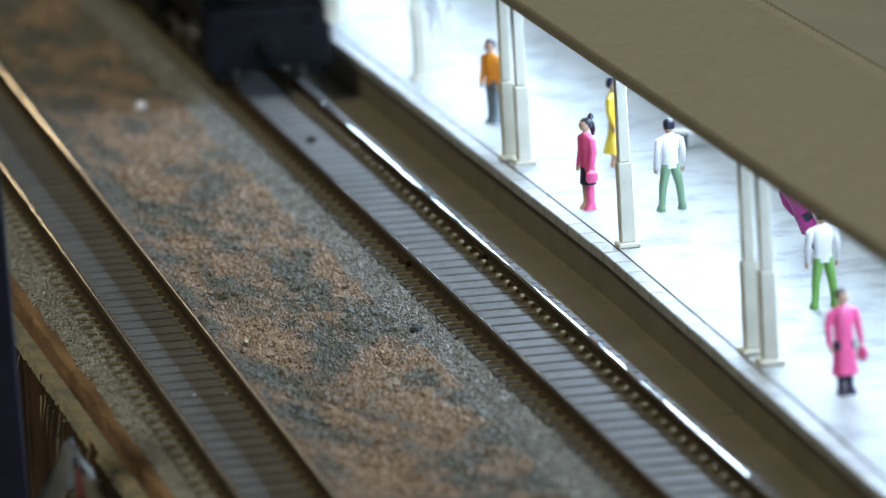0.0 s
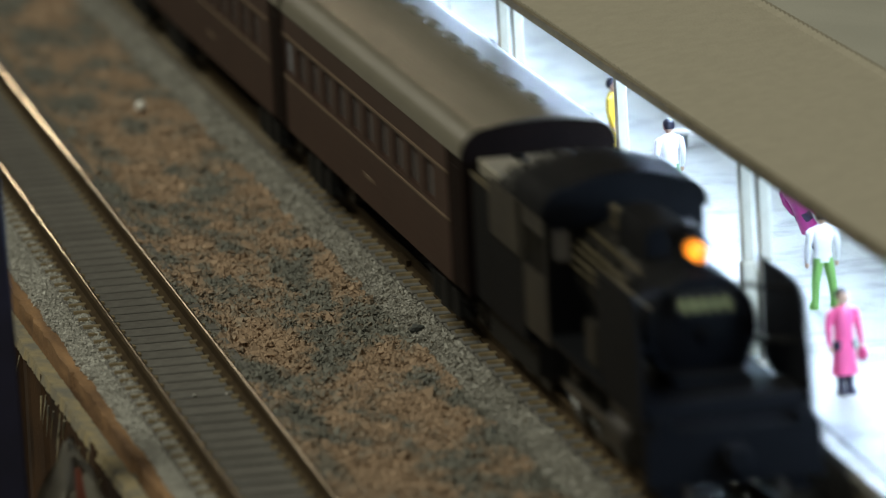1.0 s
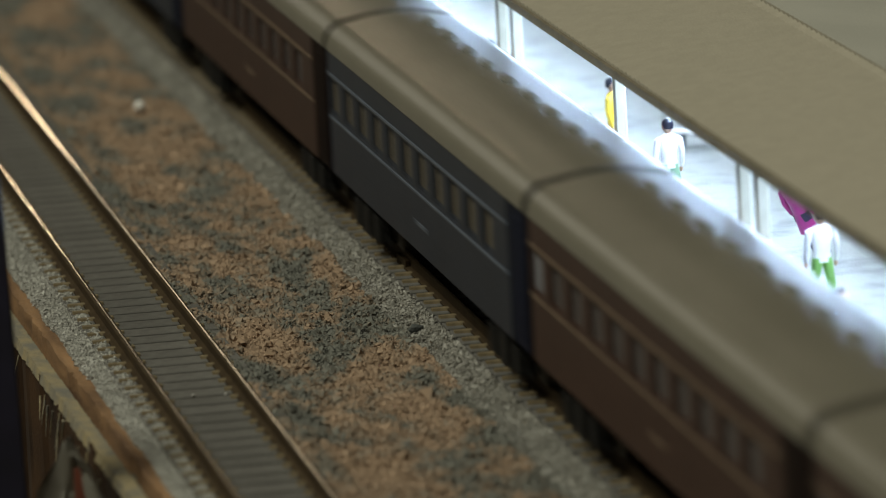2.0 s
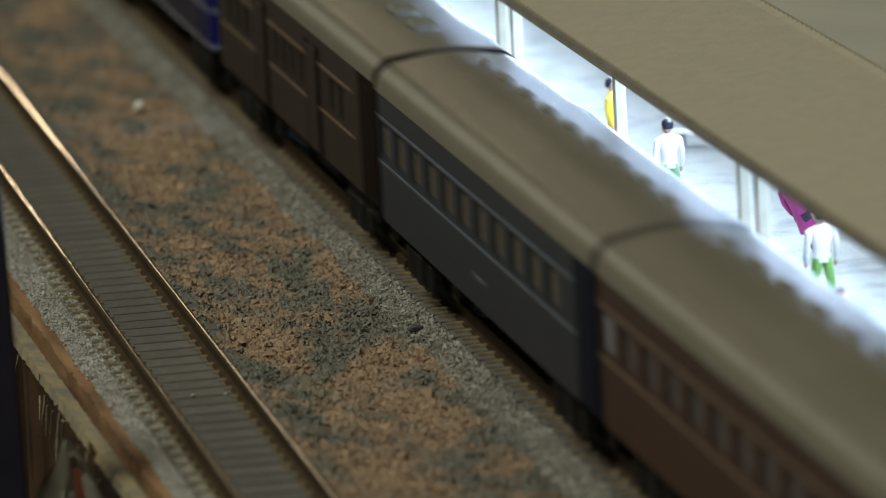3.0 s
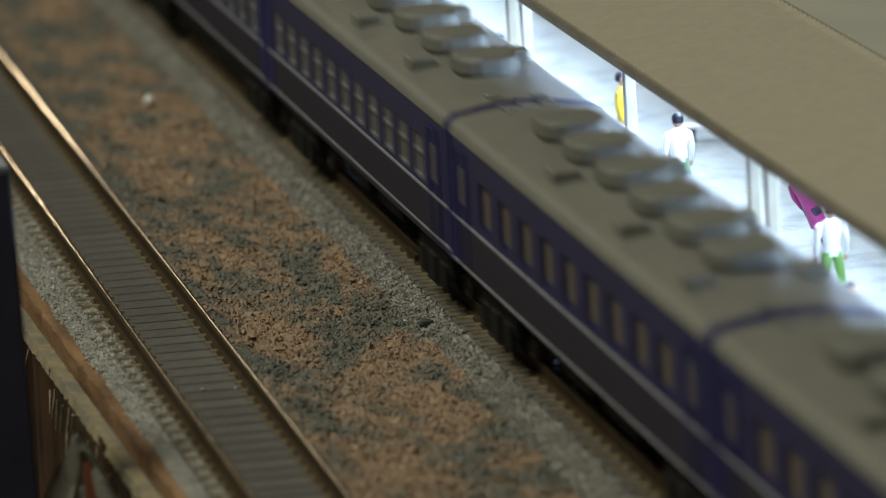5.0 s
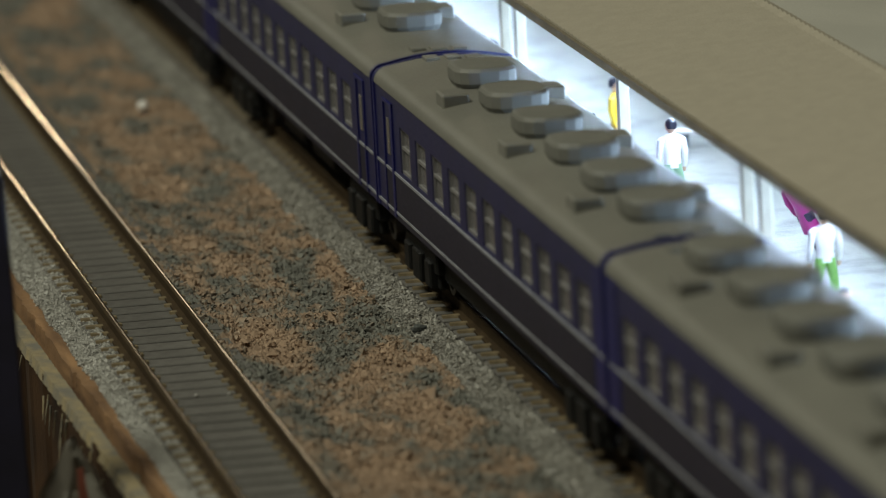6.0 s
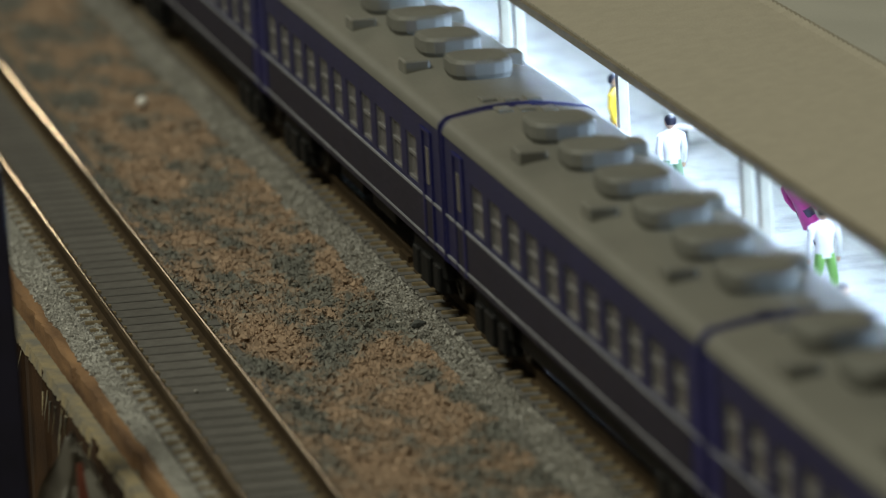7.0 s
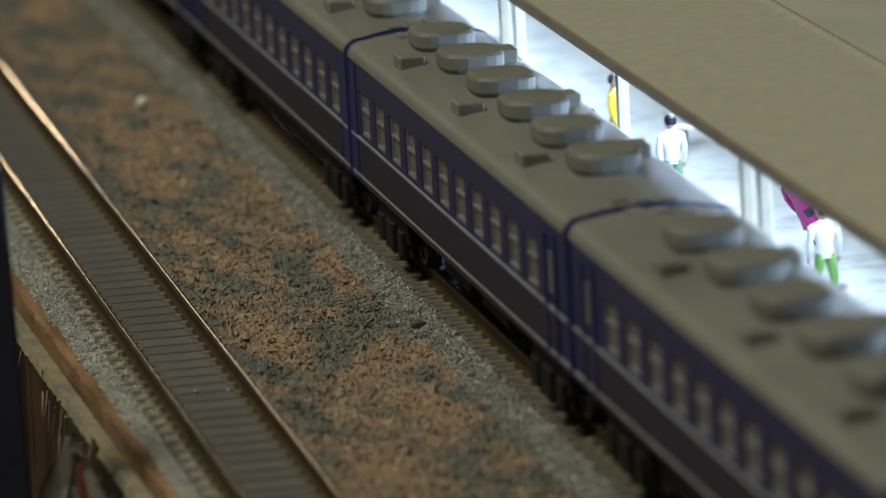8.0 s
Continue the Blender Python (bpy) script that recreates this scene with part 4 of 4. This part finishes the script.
def figurine(label, x, y, turn, top, legs, hair=HAIR, skirt=None, coat=0.0, stride=0.75, bag=None, height=11.6, lean=0.0, flare=1.0, bun=False):
    """A small painted figure about 11.6 mm high; its face looks to -y before the turn."""
    bm = bmesh.new()
    mats = [top, legs, hair, SKIN, skirt or legs, bag or top]
    k = height / 11.6

    def blob(stations, index, seg=12):
        before = len(bm.faces)
        rings = []
        for cx, cy, z, rx, ry in stations:
            rings.append([((cx + rx * math.cos(2 * math.pi * i / seg)) * k, (cy + ry * math.sin(2 * math.pi * i / seg)) * k, z * k) for i in range(seg)])
        loft(bm, rings)
        bm.faces.ensure_lookup_table()
        for f in bm.faces[before:]:
            f.material_index = index

    for s in (-1, 1):
        blob([(s * stride * 1.25, -0.25, 0.0, 0.55, 0.85), (s * stride * 1.25, -0.15, 0.45, 0.5, 0.7), (s * stride * 1.15, 0, 0.9, 0.42, 0.45), (s * stride, 0, 3.0, 0.52, 0.55), (s * 0.62, 0, 5.2, 0.66, 0.72), (s * 0.55, 0, 5.9, 0.6, 0.7)], 1 if skirt is None else (0 if bun and s > 0 else 3), 10)
        out = 1.75
        blob([(s * 1.15, 0, 9.35, 0.3, 0.35), (s * 1.45, 0.05, 9.0, 0.48, 0.5), (s * out, 0.1, 7.4, 0.42, 0.45), (s * (out + 0.1), -0.25, 5.9, 0.34, 0.36), (s * (out + 0.05), -0.45, 5.3, 0.22, 0.26)], 0, 8)
        blob([(s * (out + 0.05), -0.48, 5.35, 0.22, 0.24), (s * (out + 0.05), -0.5, 5.0, 0.26, 0.28), (s * (out + 0.02), -0.5, 4.7, 0.14, 0.16)], 3, 8)
    low = 5.4 - coat
    blob([(0, 0, low, 1.15 + 0.12 * coat, 0.8 + 0.1 * coat), (0, 0, 6.0, 1.12, 0.78), (0, 0, 7.2, 1.08, 0.74), (0, 0, 8.6, 1.35, 0.82), (0, 0, 9.4, 1.15, 0.66), (0, 0, 9.75, 0.45, 0.42)], 0, 14)
    if skirt is not None:
        blob([(0, 0, 3.2 - (flare - 1) * 2, 1.3 * flare, 1.0 * flare), (0, 0, 4.4, 1.2 * (flare + 1) / 2, 0.9), (0, 0, 5.8, 1.05, 0.76)], 4, 14)
    blob([(0, 0, 9.6, 0.36, 0.36), (0, -0.05, 10.0, 0.38, 0.4), (0, -0.1, 10.2, 0.6, 0.66), (0, -0.1, 10.7, 0.7, 0.78), (0, -0.08, 11.1, 0.66, 0.74), (0, 0, 11.4, 0.3, 0.34)], 3, 12)
    blob([(0, 0.3, 10.35, 0.62, 0.55), (0, 0.16, 10.85, 0.76, 0.76), (0, 0.1, 11.25, 0.7, 0.78), (0, 0.05, 11.55, 0.4, 0.45), (0, 0.05, 11.62, 0.1, 0.1)], 2, 12)
    if bun:
        blob([(0, 0.7, 11.2, 0.1, 0.1), (0, 0.75, 11.5, 0.42, 0.42), (0, 0.8, 11.9, 0.36, 0.36), (0, 0.8, 12.15, 0.1, 0.1)], 2, 10)
        blob([(0, 1.0, 9.3, 0.2, 0.15), (0, 1.0, 10.0, 0.42, 0.35), (0, 0.8, 10.9, 0.5, 0.4), (0, 0.6, 11.3, 0.2, 0.2)], 2, 10)
    if bag is not None:
        blob([(1.9, -0.4, 3.6, 0.3, 0.5), (1.95, -0.4, 4.0, 0.55, 0.85), (1.95, -0.4, 4.8, 0.5, 0.8), (1.9, -0.4, 5.1, 0.2, 0.4)], 5, 10)
    ob = part("figurine", bm, mats, None, smooth=True)
    ob.matrix_basis = pose(x * MM, y * MM, PLAT_Z * MM, 0, lean, 0) @ pose(0, 0, 0, 0, 0, turn)
    return tagged(ob, label, "figurine", "platform figurines")


figurine("painted figurine with pink coat, black skirt and bag", 18.3, -50.0, -75, PINK_P, BLACK_P, skirt=BLACK_P, bag=PINK_P, stride=0.55, bun=True)
figurine("painted figurine in white shirt and sage green trousers", 27.7, -55.8, 190, WHITE_P, GREEN_P, stride=1.15)
figurine("painted figurine in yellow dress behind a post", 28.2, -19.5, 60, YELLOW_P, YELLOW_P, skirt=YELLOW_P, coat=2.4, flare=1.7)
figurine("painted figurine in orange jacket and grey trousers", 20.0, 22.7, -60, ORANGE_P, GREY_P, stride=0.5)
figurine("painted figurine in long pink coat with pink bag", 20.5, -176.5, 12, PINK_P, BLACK_P, coat=3.2, stride=0.45, bag=PINK_P)
figurine("painted figurine in white shirt and leaf green trousers", 30.0, -127.6, 185, WHITE_P, LIME_P, stride=1.0)
figurine("painted figurine in magenta coat, leaning", 37.6, -95.0, 120, MAGENTA_P, BLACK_P, coat=2.0, lean=-24, stride=0.5)
figurine("pale painted figurine standing far down the platform", 26.4, 100.6, 150, WHITE_P, WHITE_P)
figurine("pale painted figurine with greenish trousers", 17.6, 141.0, 100, WHITE_P, LIME_P)


def bench(x, y, turn):
    b = thing("platform_bench", "low pale plastic platform bench", "bench")
    part("seat", bevelled(boxes((-1.2, 1.2, -4.5, 4.5, 2.0, 2.5)), 0.1), WHITE_P, b)
    for dy in (-3.2, 3.2):
        part("leg", boxes((-0.9, 0.9, dy - 0.3, dy + 0.3, 0, 2.05)), GREY_P, b)
    b.matrix_basis = pose(x * MM, y * MM, PLAT_Z * MM, 0, 0, turn)
    return b


bench(41.8, -12.0, 60)


# ---- small things beside the tracks ----
def stone(name, label, x, y, z, r, mat, seed):
    rng = random.Random(seed)
    bm = bmesh.new()
    bmesh.ops.create_icosphere(bm, subdivisions=2, radius=r * MM)
    for v in bm.verts:
        v.co *= rng.uniform(0.78, 1.15)
        v.co.z *= 0.8
    ob = part(name, bm, mat)
    ob.location = (x * MM, y * MM, z * MM)
    return tagged(ob, label, "stone")


BLACKSTONE = material("black_stone", (0.06, 0.065, 0.062), 0.8, bump=0.6)
SPARK = material("glassy_grain", (0.8, 0.78, 0.74), 0.08, coat=1.0, scale=300)
stone("stone", "dark grey stone lying on the scatter", -10.8, -87.5, -2.7, 0.9, BLACKSTONE, 3)
# added bead: the bright glint in the scatter, put into its white colour
bm = bmesh.new()
turned(bm, (0, 0, 0), (0, 0, 1), [(-0.9, 0.1), (-0.75, 0.5), (-0.38, 0.82), (0.0, 0.9), (0.38, 0.82), (0.68, 0.6), (0.84, 0.3), (0.9, 0.05)], 20)
pin = part("pin_head", bm, material("white_glass_pin", (0.86, 0.84, 0.8), 0.15, colour2=(0.82, 0.8, 0.76), coat=1.0, scale=300), smooth=True)
pin.location = (-0.0186, 0.0973, -0.0020)
tagged(pin, "glossy white bead added for a bright glint in the scatter", "pin")
stone("stone", "small dark clod between the rails", -0.8, 51.9, -1.5, 0.7, BLACKSTONE, 6)
for i, (x, y) in enumerate(((-42.5, -120.0), (-38.9, -121.0), (-27.0, -57.5), (-30.5, -61.0))):
    stone("stone", "tiny pale chip lying on the layout", x, y, -1.75 if i < 2 else -2.9, 0.2, SPARK, 8 + i)


def navy_post():
    p = thing("navy_upright", "dark navy painted wooden upright beside the board", "upright")
    part("stile", bevelled(boxes((-5.5, 0, -4, 4, -40, 31)), 0.3), NAVY_POST, p)
    part("end_cap", bevelled(boxes((-5.3, -0.1, -3.8, 3.8, 31, 31.5)), 0.15), STRIPE, p, "scuffed pale top")
    p.matrix_basis = pose(-0.0659, -0.150, 0, 0, -1.2, 0)


navy_post()


def plastic_tag():
    """A folded clear plastic bag with a red mark, lying against the board's edge."""
    film = material("clear_plastic_film", (0.36, 0.34, 0.29), 0.3, scale=200, bump=0.3, alpha=0.72)
    red = material("red_print", (0.3, 0.09, 0.055), 0.6, scale=300)
    t = thing("plastic_bag", "crumpled clear plastic bag with a red mark", "plastic bag")
    bm = bmesh.new()
    rng = random.Random(9)
    rows = []
    for j in range(13):
        v = j / 12.0
        half = 0.5 + 3.5 * min(1, v * 3.2)
        row = []
        for i in range(9):
            u = i / 8.0 * 2 - 1
            row.append(bm.verts.new(((-60.9 + u * half + 0.4 * rng.uniform(-1, 1)) * MM, (-151 - v * 4 + 0.8 * rng.uniform(-1, 1)) * MM, (0.9 - v * 22 + 0.4 * rng.uniform(-1, 1)) * MM)))
        rows.append(row)
    for a, b in zip(rows, rows[1:]):
        for i in range(8):
            bm.faces.new((a[i], a[i + 1], b[i + 1], b[i]))
    sheet = part("film", bm, film, t, smooth=True)
    mod = sheet.modifiers.new("thickness", "SOLIDIFY")
    mod.thickness = 0.00006
    bm = bmesh.new()
    loft(bm, [[(-60.9, y, -1.4), (-60.3, y, -1.4), (-58.9, y, -12), (-61.0, y, -12)] for y in (-156.6, -156.3)])
    part("red_mark", bm, red, t, "faded red print")
    bm = boxes((-63.5, -59, -156, -154.6, -40, -19))
    part("weight", bm, film, t)


plastic_tag()


def head_rows():
    """Seconds and the place of the first coupling along the track, in millimetres."""
    rows = [(0.5 * i, 189.7 - 152.85 * i) for i in range(11)]
    rows += [(5.25, -1415.2), (5.5, -1491.0), (5.65, -1527.0), (5.8, -1551.5), (5.9, -1566.0), (6.0, -1574.0), (6.1, -1578.0), (6.5, -1578.6),
             (6.6, -1583.0), (6.7, -1591.0), (6.8, -1600.0), (6.9, -1610.5), (7.0, -1621.5), (7.2, -1640.4), (7.5, -1662.9), (8.0, -1696.2)]
    return rows


def motions():
    for vehicle, offset in TRAIN:
        walk(vehicle, [(t, pose(0, (y + offset) * MM, 0, 0, 0, 180 if vehicle in TURNED else 0)) for t, y in head_rows()])


motions()
